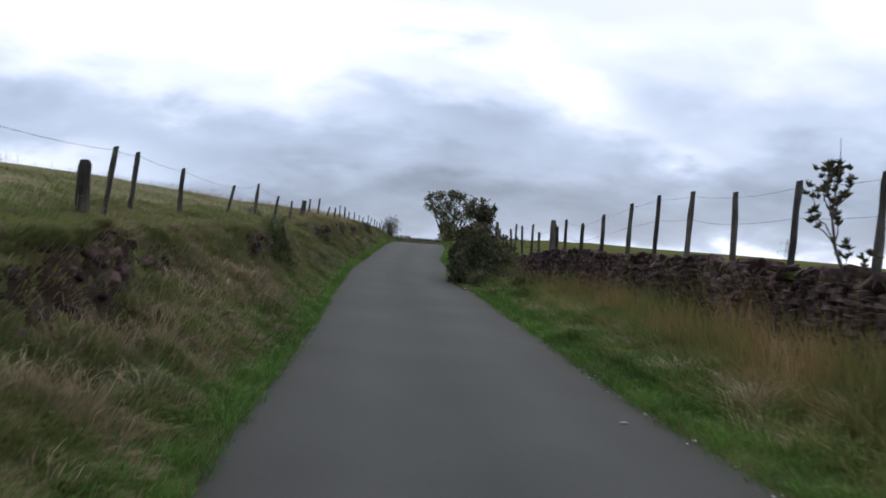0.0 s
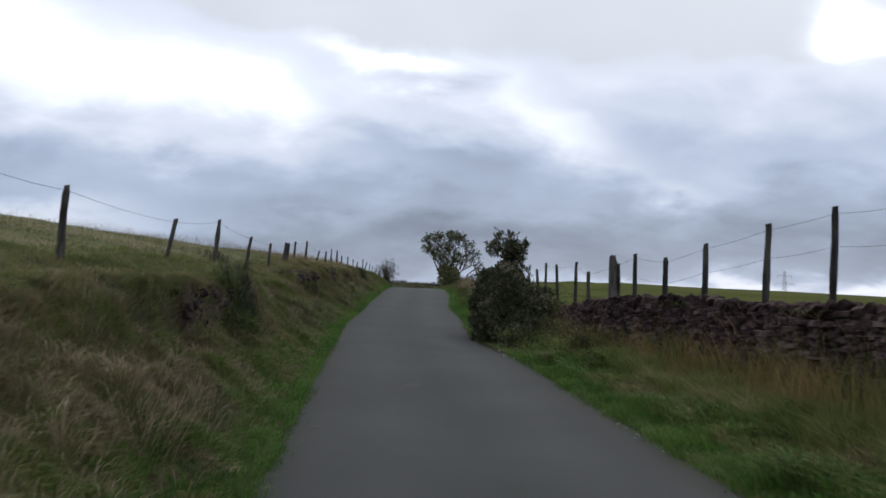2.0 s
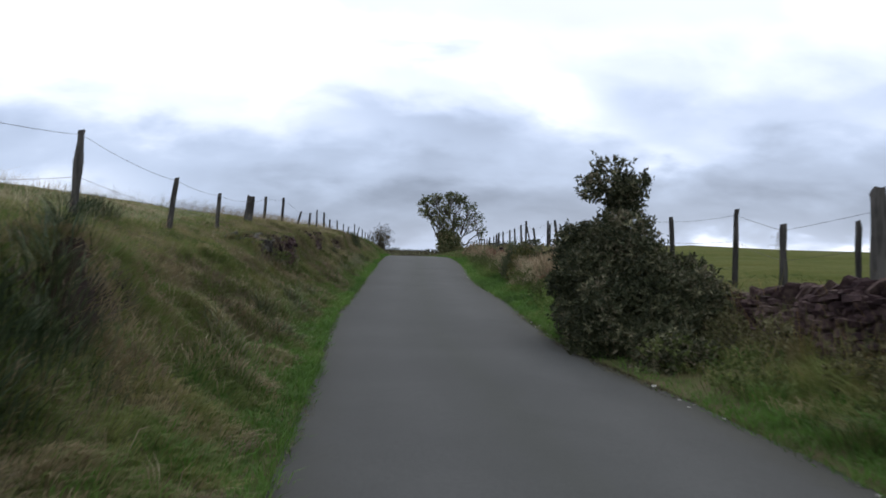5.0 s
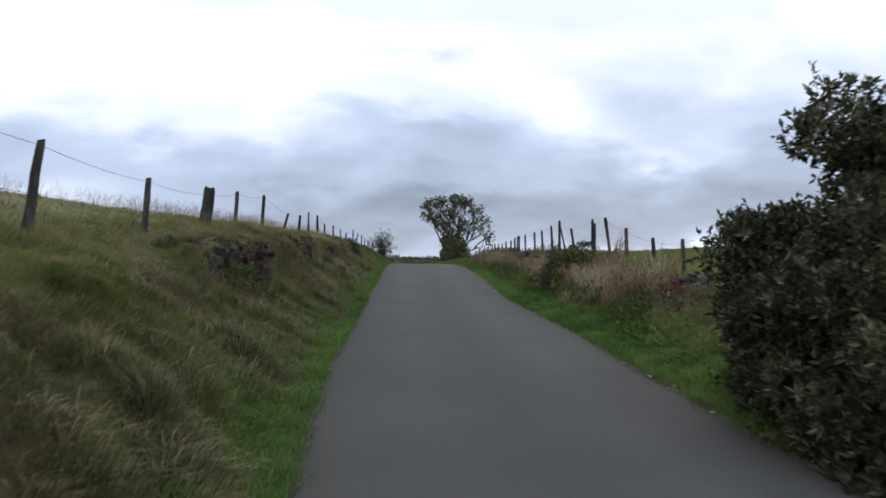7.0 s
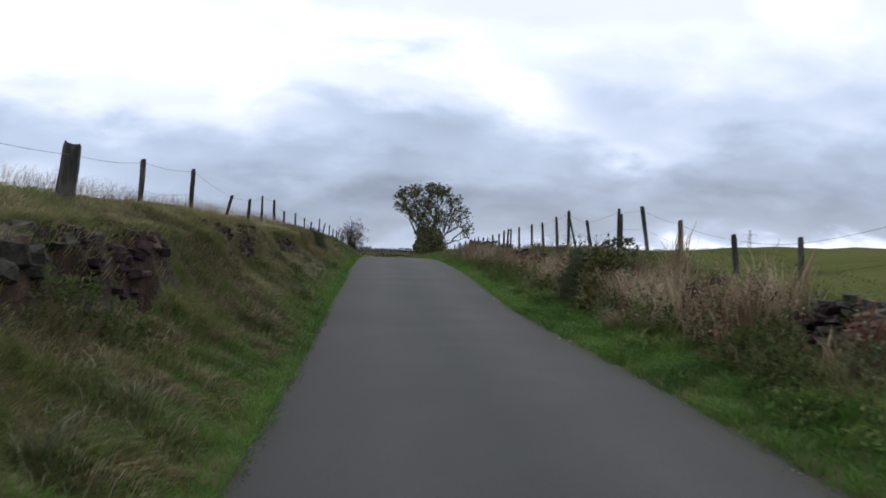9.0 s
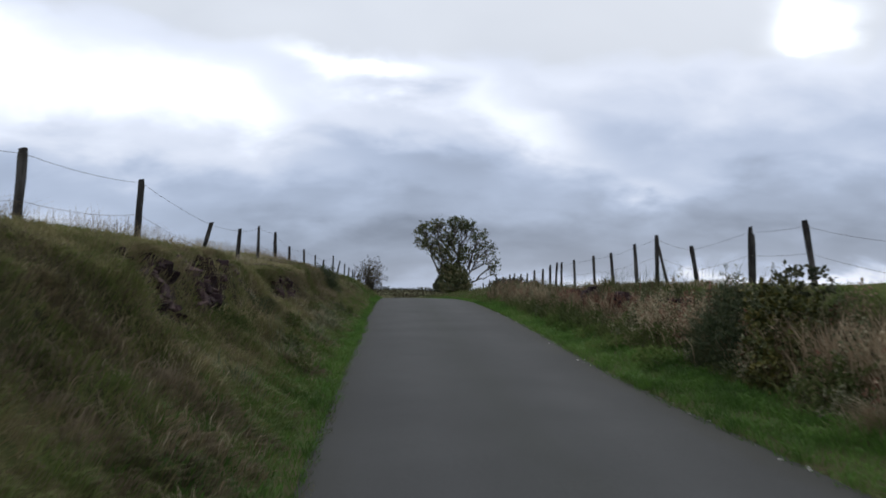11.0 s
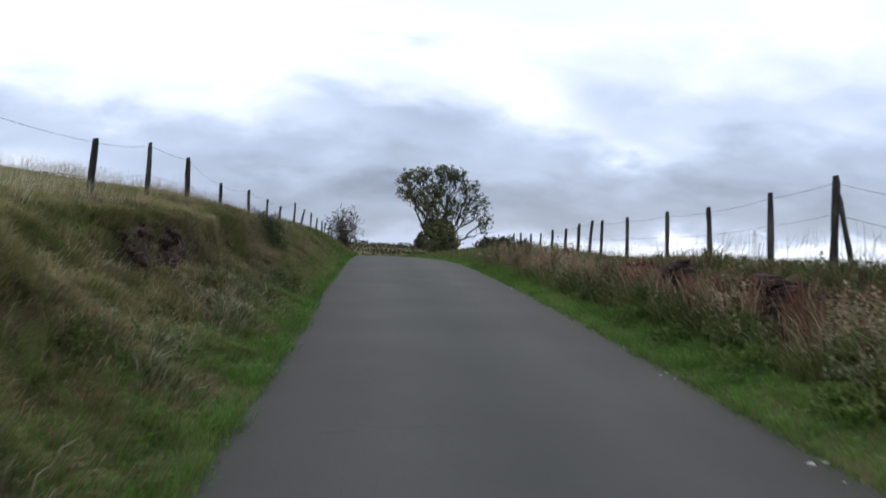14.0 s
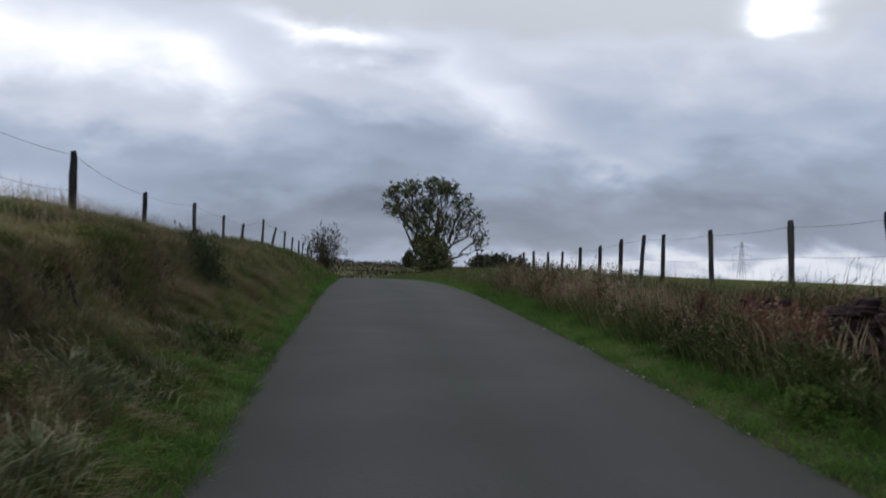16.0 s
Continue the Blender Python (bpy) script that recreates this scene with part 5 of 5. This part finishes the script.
x, y, u = along(420, -3, 70, 0.15, 0.6, -1, 1.1)
keep = vnoise(x, y, 3.0, 2) > 0.15
grass("dry_grass", x[keep], y[keep], 0.14, 0.32, 0.006, 0.010, 0.8, (0.2, 0.0), STRAW, "tufts of bleached dry grass leaning down the bank", per=34, spread=0.10)
x, y, u = along(200, 2.5, 10.5, 0.16, 0.52, -1)
keep = vnoise(x, y, 0.7, 2) > 0.25
grass("dry_grass", x[keep], y[keep], 0.14, 0.34, 0.005, 0.009, 0.6, (0.15, 0.0), STRAW, "patch of bleached straw-coloured grass on the bank", per=40, spread=0.11)
x, y, u = along(1900, 42, 62, 0.60, 1.3, -1)
keep = vnoise(x, y, 1.8, 2) > -0.25
grass("pale_bank_grass", x[keep], y[keep], 0.08, 0.2, 0.007, 0.014, 0.9, (0.25, 0.0), OLIVE, "pale olive and tan grass along the top of the bank", per=30, spread=0.13)
x, y, u = along(3000, 41, 78, 0.30, 0.95, -1, 1.1)
worn = vnoise(x * 0.7, y, 1.6, 3) + 0.25 * (y - 56) / 12
for keep, mat, label in ((worn < 0.05, TANBANK, "soft tan and olive grass swept down the bank"), (worn >= 0.05, BROWNBANK, "swathe of matted reddish brown grass on the bank")):
    grass("swept_grass", x[keep], y[keep], 0.10, 0.26, 0.006, 0.012, 0.75, (0.3, 0.0), mat, label, per=24, spread=0.14)
# right bank
x, y, u = along(4200, -4, 29, 0.36, 0.72, 1)
keep = rng.random(len(y)) < np.where(u > 0.56, np.interp(y, [14, 24], [0.75, 0.2]), np.interp(y, [8, 13], [0.75, 0.12]))
grass("bank_grass", x[~keep], y[~keep], 0.22, 0.52, 0.007, 0.013, 0.55, (-0.12, 0.0), OLIVE, "tall olive yellow grass below the wall", per=18, spread=0.09)
x, y = x[keep], y[keep]
grass("bank_grass", x, y, 0.20, 0.46, 0.006, 0.012, 0.5, (-0.12, 0.0), RUST, "long rusty brown and green grass below the wall", per=18, spread=0.09)
x, y, u = along(900, 8, 29, 0.16, 0.55, 1)
keep = vnoise(x, y, 1.0, 2) > -0.05
grass("bank_grass", x[keep], y[keep], 0.16, 0.40, 0.008, 0.016, 0.8, (-0.12, 0.0), VERGE, "rank green grass clumps below the wall", per=24, spread=0.10)
x, y, u = along(2600, -4, 29, 0.20, 0.45, 1)
grass("bank_grass", x, y, 0.12, 0.32, 0.008, 0.015, 0.8, (-0.12, 0.0), OLIVE, "matted olive green grass below the wall", per=18, spread=0.09)
ty = 1.5 + 26 * rng.random(3000)
tx = right_fence(ty) - 0.88 + 0.12 + 0.55 * rng.random(3000)
keep = vnoise(tx, ty, 1.3, 2) > 0.0
tx, ty, ta = tufts(tx[keep], ty[keep], 16, 0.08)
foot_z = np.array([wall_top(q) for q in np.arange(0, 30, 0.25)])
foot_z = np.maximum(np.interp(ty, np.arange(0, 30, 0.25), foot_z), ground(tx, ty))
blades("wall_top_turf", tx, ty, height(len(tx), 0.06, 0.18), height(len(tx), 0.007, 0.013), 0.9, (-0.45, 0.0), GREENBANK, label="turf and dry grass lying over the top of the wall", turn=ta, foot=foot_z)
x, y, u = along(26000, -4, 29, 0.42, 0.74, 1)
keep = rng.random(len(y)) < np.where(u > 0.58, np.interp(y, [16, 25], [1.0, 0.2]), np.interp(y, [9, 16], [0.9, 0.15]))
x, y = x[keep], y[keep]
grass("seeding_grass", x, y, 0.40, 1.0, 0.005, 0.008, 0.25, (-0.1, 0.0), RUST, "thin rust-coloured seeding grass below the wall")
x, y, u = along(4200, 29, 76, 0.20, 1.0, 1)
hi = (u > 0.5) & ((y < 36) | (u > 0.80))
grass("bank_grass", x[hi], y[hi], 0.08, 0.2, 0.008, 0.015, 0.9, (-0.12, 0.0), GREENBANK, "long olive and brown grass on the bank", per=18, spread=0.09)
hi = (u > 0.5) & ~hi
grass("bank_weeds", x[hi], y[hi], 0.15, 0.42, 0.008, 0.016, 0.5, (-0.1, 0.0), BROWNWEED, "reddish brown withered weeds on the bank", "weeds", per=16, spread=0.09)
lush = u < 0.36
grass("verge_tufts", x[lush], y[lush], 0.10, 0.26, 0.008, 0.015, 0.8, (-0.12, 0.0), VERGE, "taller green tufts in the verge", per=18, spread=0.08)
mid_ = (u >= 0.36) & (u <= 0.5)
grass("bank_grass", x[mid_], y[mid_], 0.14, 0.34, 0.008, 0.015, 0.7, (-0.12, 0.0), GREENBANK, "olive green grass on the bank", per=18, spread=0.09)
x, y, u = along(800, 36.5, 80, 0.42, 0.74, 1)
keep = vnoise(x, y, 1.6, 2) > 0.02 + 0.15 * (y > 52)
grass("withered_stalks", x[keep], y[keep], 0.25, 0.58, 0.009, 0.020, 0.35, (-0.08, 0.0), PINK, "stand of withered pinkish brown stalks along the bank", "weeds", 16, 0.12)
x, y, u = along(60000, -4, 78, 0.22, 1.0, 1)
keep = (u < 0.42) | (y > 29)
x, y, u = x[keep], y[keep], u[keep]
low = (u < 0.42) | (y < 36) | (u > 0.78)
grass("bank_grass", x[low & (u > 0.34)], y[low & (u > 0.34)], 0.06, 0.16, 0.012, 0.022, 1.0, (-0.1, 0.0), GREENBANK, "matted olive green grass on the bank")
grass("verge_grass", x[low & (u <= 0.34)], y[low & (u <= 0.34)], 0.06, 0.17, 0.010, 0.018, 0.9, (-0.1, 0.0), VERGE, T2)
grass("bank_weeds", x[~low], y[~low], 0.08, 0.30, 0.012, 0.022, 0.7, (-0.1, 0.0), BROWNWEED, "dark brown withered weeds on the bank", "weeds")
x, y, u = along(420, 38.6, 53, 0.45, 0.76, 1)
keep = (vnoise(x, y, 1.1, 2) > -0.12) & ((y < 45) | (u < 0.62))
x, y = x[keep], y[keep]
tall = y < 45.5
grass("withered_stalks", x[tall], y[tall], 0.60, 1.15, 0.008, 0.024, 0.28, (-0.06, 0.0), PINK, "tall dense stand of withered tan stalks", "weeds", 15, 0.13)
x, y = x[~tall], y[~tall]
grass("withered_stalks", x, y, 0.30, 0.72, 0.008, 0.022, 0.42, (-0.06, 0.0), PINK, "tall dense stand of withered tan stalks", "weeds", 15, 0.13)
# fields beyond the fences
x, y, u = along(2600, 40, 72, 0.80, 1.9, -1)
keep = vnoise(x, y, 1.4, 2) > -0.05
grass("seeding_grass", x[keep], y[keep], 0.25, 0.55, 0.003, 0.006, 0.5, (0.4, 0), STRAW, "bleached seeding grass blown over along the fence", per=5, spread=0.08)
x, y, u = along(45000, 4, 80, 1.0, 3.2, -1, 1.1)
grass("field_grass", x, y, 0.05, 0.12, 0.012, 0.022, 0.9, (0.2, 0), HILL, "rough pasture grass on the hillside")
x, y, u = along(16000, 2, 80, 0.9, 2.6, -1, 1.1)
keep = vnoise(x, y, 2.2, 2) > -0.1
x, y = x[keep], y[keep]
grass("seeding_grass", x, y, 0.18, 0.48, 0.003, 0.005, 0.5, (0.35, 0), STRAW, "thin seeding grass stems along the top of the bank")
x, y, u = along(30000, 4, 80, 0.85, 1.7, 1)
grass("field_grass", x, y, 0.04, 0.10, 0.010, 0.020, 0.9, (0, 0), FIELD, "short green pasture grass")
x, y, u = along(900, 50, 82, 0.7, 1.15, 1)
grass("seeding_grass", x, y, 0.4, 0.8, 0.004, 0.007, 0.2, (0.1, 0), RUSH, "tall thin seeding stems by the fence")
for side in (-1, 1):
    x, y, u = along(16000, 74, 118, 0.15, 2.0, side)
    grass("far_grass", x, y, 0.15, 0.35, 0.03, 0.06, 0.5, (0, 0), HILL, "rough grass towards the brow of the lane")

x, y = -45 + 65 * rng.random(30000), 118 + 95 * rng.random(30000)
grass("far_field_grass", x, y, 0.2, 0.5, 0.06, 0.12, 0.5, (0, 0), DULLGRASS, "dull rough grass of the field beyond the brow")

# ---- single clumps in the banks ----
def spot(y, u, side):
    if side < 0:
        return float(left_edge(y) - (left_edge(y) - left_fence(y)) * u), y
    return float(right_edge(y) + (right_fence(y) - right_edge(y)) * u), y


def clump(name, y, u, side, n, lo, hi, w, lean, mat, label, spread=0.14):
    x, y = spot(y, u, side)
    return grass(name, np.array([x]), np.array([y]), lo, hi, w * 0.7, w * 1.3, lean, (0.12 * -side, 0), mat, label, "grass clump", n, spread)


for y, u in ((21.8, 0.55), (22.3, 0.6), (28.3, 1.12), (30.9, 0.27), (27.7, 0.30), (48.2, 0.42)):
    o = clump("rush_clump", y, u, -1, 170, 0.22, 0.5, 0.008, 0.55, RUSH, "dark clump of rushes on the bank")
for y, u in ((7.2, 0.42), (9.4, 0.40), (12.5, 0.36), (16.0, 0.33)):
    o = clump("pale_tussock", y, u, -1, 200, 0.14, 0.34, 0.008, 0.9, STRAW, "pale bleached tussock leaning down the bank", 0.2)
for y, u in ((8.3, 0.38), (10.2, 0.42), (42.3, 0.33), (6.6, 0.45), (7.4, 0.3), (9.2, 0.28), (11.4, 0.33), (12.8, 0.4)):
    o = clump("pale_tussock", y, u, 1, 260, 0.22, 0.45, 0.008, 0.6, STRAW, "pale bleached tussock on the verge", 0.16)


def weed(name, y, u, side, r, h, n, mat, label, size=0.06, slim=0.3):
    x, y = spot(y, u, side)
    g = float(ground(x, y))
    return bush(name, [((x, y, g + h * 0.5), (r, r, h * 0.5))], n, 6, size, mat, label, "weeds", 8, 0.005, (x, y), slim, 0.3, 0.9, "roadside " + name.replace("_", " "))


for y, u, r, h in ((36.4, 0.30, 0.35, 0.5), (38.2, 0.38, 0.35, 0.45), (41.0, 0.36, 0.4, 0.6), (43.6, 0.42, 0.4, 0.6), (49.6, 0.36, 0.4, 0.6), (51.3, 0.42, 0.35, 0.5), (53.6, 0.36, 0.45, 0.5), (55.6, 0.40, 0.4, 0.55), (57.6, 0.36, 0.4, 0.5), (59.8, 0.45, 0.4, 0.6), (62.5, 0.4, 0.4, 0.5), (65.5, 0.45, 0.4, 0.5)):
    weed("nettle_clump", y, u, 1, r, h, 90, WEED, "clump of dull green nettles on the bank")
for y, u, r, h in ((20.5, 0.30, 0.3, 0.35), (22.6, 0.34, 0.3, 0.4), (24.6, 0.28, 0.4, 0.45), (26.2, 0.22, 0.4, 0.4)):
    weed("nettle_clump", y, u, 1, r, h, 80, WEED, "low green weeds below the wall")
for y, u, r, h in ((30.9, 0.16, 0.3, 0.3), (33.0, 0.2, 0.4, 0.5), (34.4, 0.28, 0.4, 0.55), (35.6, 0.22, 0.35, 0.35), (40.0, 0.2, 0.3, 0.25), (47.6, 0.22, 0.35, 0.3), (50.6, 0.22, 0.3, 0.25), (52.6, 0.24, 0.35, 0.3), (54.8, 0.22, 0.3, 0.25), (57.0, 0.24, 0.3, 0.3)):
    weed("verge_weeds", y, u, 1, r, h, 90, GREENLEAF, "lush green weeds in the verge", 0.06, 0.3)
for k in range(26):
    y = 11 + 16 * rng.random()
    clump("rank_tussock", y, 0.16 + 0.34 * rng.random(), 1, 150, 0.16, 0.42, 0.013, 0.8, (GREENLEAF, WEED, VERGE, OLIVE)[k % 4], "rank green tussock in the grass below the wall", 0.18)
for k in range(22):
    y = 35.5 + 28 * rng.random()
    weed("verge_weeds", y, 0.34 + 0.14 * rng.random(), 1, 0.22 + 0.12 * rng.random(), 0.3 + 0.22 * rng.random(), 80, GREYLEAF if k % 3 == 0 else WEED, "grey-green weeds between verge and withered stalks", 0.055)
for y, u, r, h in ((54.6, 0.62, 0.22, 0.7), (55.8, 0.6, 0.22, 0.75), (36.0, 0.5, 0.2, 0.55), (47.0, 0.62, 0.2, 0.6), (61.8, 0.6, 0.2, 0.6), (43.0, 0.6, 0.2, 0.6)):
    weed("dock_stalks", y, u, 1, r, h, 70, REDDOCK, "rust-red withered dock stalks", 0.05)
for y, u in ((5.8, 0.24), (9.0, 0.2), (13.6, 0.26), (24.6, 0.3), (30.2, 0.24), (31.6, 0.2), (33.5, 0.34), (34.6, 0.26), (43.4, 0.27), (46.8, 0.26), (51.0, 0.27), (53.8, 0.26), (56.0, 0.34), (56.6, 0.28), (57.4, 0.3), (58.0, 0.24), (59.5, 0.30), (60.3, 0.25)):
    clump("broad_blade_clump", y, u, -1, 130, 0.14, 0.36, 0.014, 0.6, GREYLEAF, "clump of broad pale grey-green blades on the bank", 0.2)
for y, u, n, mat in ((30.9, 0.24, 150, RUSH), (28.85, 0.27, 150, WEED), (27.2, 0.21, 190, RUSH), (26.6, 0.29, 150, WEED), (31.4, 0.25, 220, GREENLEAF), (34.3, 0.18, 110, WEED), (18.5, 0.28, 120, GREENLEAF), (23.5, 0.20, 120, WEED), (15.4, 0.26, 130, GREENLEAF)):
    clump("rank_tussock", y, u, -1, n, 0.16, 0.36, 0.011, 0.9, mat, "rank dark green tussock low on the bank", 0.17)
    clump("rank_tussock", y + 0.05, u + 0.02, -1, n // 5, 0.2, 0.4, 0.007, 0.9, STRAW, "bleached blades in a dark tussock", 0.15)
for y, u in ((56.8, 0.31), (57.1, 0.27), (56.5, 0.34), (54.7, 0.23), (54.3, 0.27), (50.3, 0.21), (47.6, 0.24), (56.4, 0.36)):
    clump("pale_weed_clump", y, u, -1, 170, 0.14, 0.34, 0.022, 0.6, GREYLEAF, "clump of pale grey-green broad blades on the bank", 0.18)
for y, u in ((13.2, 0.32), (12.9, 0.27), (12.2, 0.29), (13.8, 0.35), (5.8, 0.42), (5.2, 0.36), (4.4, 0.33), (6.4, 0.38), (6.9, 0.30), (4.8, 0.28)):
    clump("straw_tussock", y, u, -1, 110, 0.22, 0.5, 0.006, 0.75, STRAW, "tussock of bleached straw-coloured grass falling down the bank", 0.2)
for y, u, r, h in ((46.2, 0.46, 0.35, 0.4), (35.4, 0.52, 0.45, 0.45), (36.4, 0.46, 0.4, 0.4), (19.2, 0.42, 0.3, 0.35)):
    weed("fern_clump", y, u, -1, r, h, 110, WEED, "dark green ferns under the turf's edge", 0.06, 0.2)

for y, u, n, h in ((20.7, 0.53, 240, 0.52), (21.1, 0.50, 220, 0.5), (21.6, 0.52, 180, 0.5), (20.3, 0.47, 160, 0.45), (14.6, 0.55, 140, 0.4), (10.9, 0.56, 150, 0.4), (27.8, 1.15, 120, 0.5), (28.1, 1.2, 100, 0.45)):
    clump("rush_clump", y, u, -1, n, h * 0.4, h, 0.011, 0.4, RUSH, "dark upright clump of rushes on the bank", 0.2)
for k in range(16):
    y = 46.5 + 15 * rng.random()
    weed("bank_weeds", y, 0.14 + 0.30 * rng.random(), -1, 0.10 + 0.08 * rng.random(), 0.15 + 0.15 * rng.random(), 40, GREYLEAF if k % 3 == 0 else WEED, "small leafy grey-green weeds in the bank's grass", 0.05)
for k in range(12):
    y = 33.2 + 3.2 * rng.random()
    clump("withered_clump", y, 0.5 + 0.25 * rng.random(), 1, 130, 0.25, 0.5, 0.010, 0.6, (TUSSOCK, BROWNBANK, PINK)[k % 3], "clump of withered tan grass on the bank before the pasture", 0.16)
for k in range(9):
    y = 22.5 + 4.5 * rng.random()
    weed("withered_weeds", y, 0.42 + 0.22 * rng.random(), 1, 0.22, 0.5 + 0.2 * rng.random(), 60, BROWNWEED, "brown withered weeds crowding the wall's end", 0.06)
x, y, u = along(300, 49, 70, 0.42, 0.66, 1)
grass("withered_stalks", x, y, 0.40, 0.9, 0.010, 0.020, 0.25, (-0.08, 0.0), PINK, "withered brown stalks before the broken wall", "weeds", 14, 0.12)
x, y, u = along(620, 49, 70, 0.32, 0.62, 1)
grass("dark_weeds", x, y, 0.25, 0.6, 0.014, 0.028, 0.5, (-0.08, 0.0), WEED, "dark green weeds crowding a broken wall", "weeds", 18, 0.14)
x, y, u = along(130, 52.5, 62, 0.52, 0.69, 1)
grass("red_dock", x, y, 0.4, 0.85, 0.016, 0.030, 0.22, (-0.05, 0.0), REDDOCK, "rust-red withered dock among the wall's stones", "weeds", 22, 0.10)

for mat, n, label in ((PINK, 260, "withered tan stalks by the fence"), (GREYLEAF, 170, "grey-green weeds by the fence"), (WEED, 260, "green weeds by the fence"), (BROWNWEED, 200, "brown withered weeds by the fence")):
    x, y, u = along(n, 57, 84, 0.50, 0.86, 1)
    grass("tall_weeds", x, y, 0.22, 0.52, 0.008, 0.020, 0.6, (-0.06, 0.0), mat, label, "weeds", 15, 0.14)
    x, y, u = along(n * 2 // 3, 51, 68, 0.80, 1.06, 1)
    grass("tall_weeds", x, y, 0.12, 0.32, 0.008, 0.018, 0.7, (-0.06, 0.0), mat, label, "weeds", 15, 0.14)



def seed_stalks(n, y0, y1, u0, u1, lo, hi, mat, label):
    """Stalks whose upper part is thick with withered leaves and seeds."""
    x, y, u = along(n, y0, y1, u0, u1, 1)
    keep = vnoise(x, y, 0.9, 2) > -0.2
    x, y = x[keep], y[keep]
    h = height(len(x), lo, hi)
    lean = rng.normal(size=(len(x), 2)) * 0.12
    k = np.repeat(np.arange(len(x)), 46)
    t_ = 0.25 + 0.75 * rng.random(len(k))
    fat = 0.055 * np.sin(np.pi * np.clip(t_, 0, 0.97)) + 0.012
    P = np.stack([x[k] + lean[k, 0] * t_ * h[k] + rng.normal(size=len(k)) * fat, y[k] + lean[k, 1] * t_ * h[k] + rng.normal(size=len(k)) * fat, ground(x, y)[k] + t_ * h[k]], -1)
    D = unit(rng.normal(size=P.shape) + np.array([0, 0, 0.5]))
    tagged(leaves("seed_stalks", P, D, 0.03 + 0.035 * rng.random(len(P)), 0.3, mat), label, "weeds", kind="stuff")
    blades("bare_stalks", x, y, h, np.full(len(x), 0.009), 0.12, (0, 0), BROWNWEED, label="bare brown lower stalks of withered weeds", category="weeds")


for mat, n, label in ((PINK, 340, "withered tan weeds heavy with seed"), (REDDOCK, 150, "rust-red dock gone to seed"), (GREYLEAF, 240, "grey-green weeds gone to seed"), (BROWNWEED, 240, "dark brown withered weeds")):
    seed_stalks(n, 37.5, 53, 0.38, 0.74, 0.45, 1.0, mat, label)
    seed_stalks(n, 52, 80, 0.36, 0.72, 0.35, 0.85, mat, label)

seed_stalks(60, 58.9, 60.6, 0.50, 0.66, 0.5, 0.95, REDDOCK, "stand of rust-red dock before the broken wall")
seed_stalks(26, 52.6, 53.6, 0.48, 0.62, 0.4, 0.8, REDDOCK, "stand of rust-red dock before the broken wall")
seed_stalks(22, 38.3, 39.1, 0.38, 0.5, 0.4, 0.7, REDDOCK, "stand of rust-red dock before the pasture")

# pale litter and grit along the lane's edge
root = tagged(new("roadside_grit"), "scattered pale bits of grit along the asphalt's edge", "grit")
for k in range(90):
    y = 4 + 64 * rng.random()
    x = float(right_edge(y)) + 0.05 * rng.normal() - 0.06
    ob = new("pebble", STONES[k % 14])
    ob.parent = root
    s = 0.010 + 0.024 * rng.random() ** 2
    ob.matrix_basis = stone_pose(x, y, float(road_z(y)) + 0.012, s * 1.5, s, s * 0.6, rng.random() * 3)
    ob.material_slots[0].link = "OBJECT"
    ob.material_slots[0].material = PALE


lane_tree = BVHTree.FromPolygons([tuple(v.co) for v in road.data.vertices], [tuple(p.vertices) for p in road.data.polygons])


def lane_top(x, y):
    return lane_tree.ray_cast(Vector((x, y, 50.0)), Vector((0, 0, -1)))[0].z


def road_patch(name, x, y, rx, ry_, mat, label):
    """A thin ragged patch lying on the asphalt."""
    n = 18
    a = np.linspace(0, 2 * math.pi, n, endpoint=False)
    r = 1 + 0.14 * rng.normal(size=n)
    V = [(x, y, lane_top(x, y) + 0.003)]
    for share, lift in ((0.85, 0.003), (1.0, -0.002)):
        for k in range(n):
            px, py = x + rx * r[k] * share * math.cos(a[k]), y + ry_ * r[k] * share * math.sin(a[k])
            V.append((px, py, lane_top(px, py) + lift))
    F = [(0, 1 + k, 1 + (k + 1) % n) for k in range(n)]
    F += [(1 + k, 1 + n + k, 1 + n + (k + 1) % n, 1 + (k + 1) % n) for k in range(n)]
    tagged(mesh_object(name, V, F, mat), label, "patch", kind="structure")


road_patch("tar_patch", -2.1, 14.9, 0.12, 0.10, TAR, "small dark tar patch on the grey asphalt")
road_patch("tar_patch", -1.46, 18.1, 0.06, 0.08, TAR, "small dark tar patch on the grey asphalt")
road_patch("worn_patch", -3.15, 50.2, 0.35, 0.06, WORN, "pale worn streak across the asphalt")
road_patch("tar_patch", -1.15, 18.6, 0.16, 0.22, TAR, "small dark tar patch on the grey asphalt")
road_patch("worn_patch", -1.46, 46.9, 0.13, 0.10, WORN, "small pale worn patch in the asphalt")
road_patch("tar_patch", -3.66, 50.0, 0.09, 0.05, TAR, "small dark tar patch on the grey asphalt")

scrap = new("paper_scrap", STONES[3])
scrap.matrix_basis = stone_pose(1.70, 7.03, float(lane_top(1.70, 7.03)) + 0.006, 0.05, 0.09, 0.012, 0.4)
scrap.material_slots[0].link = "OBJECT"
scrap.material_slots[0].material = PALE
tagged(scrap, "small pale scrap of litter lying on the asphalt", "litter")
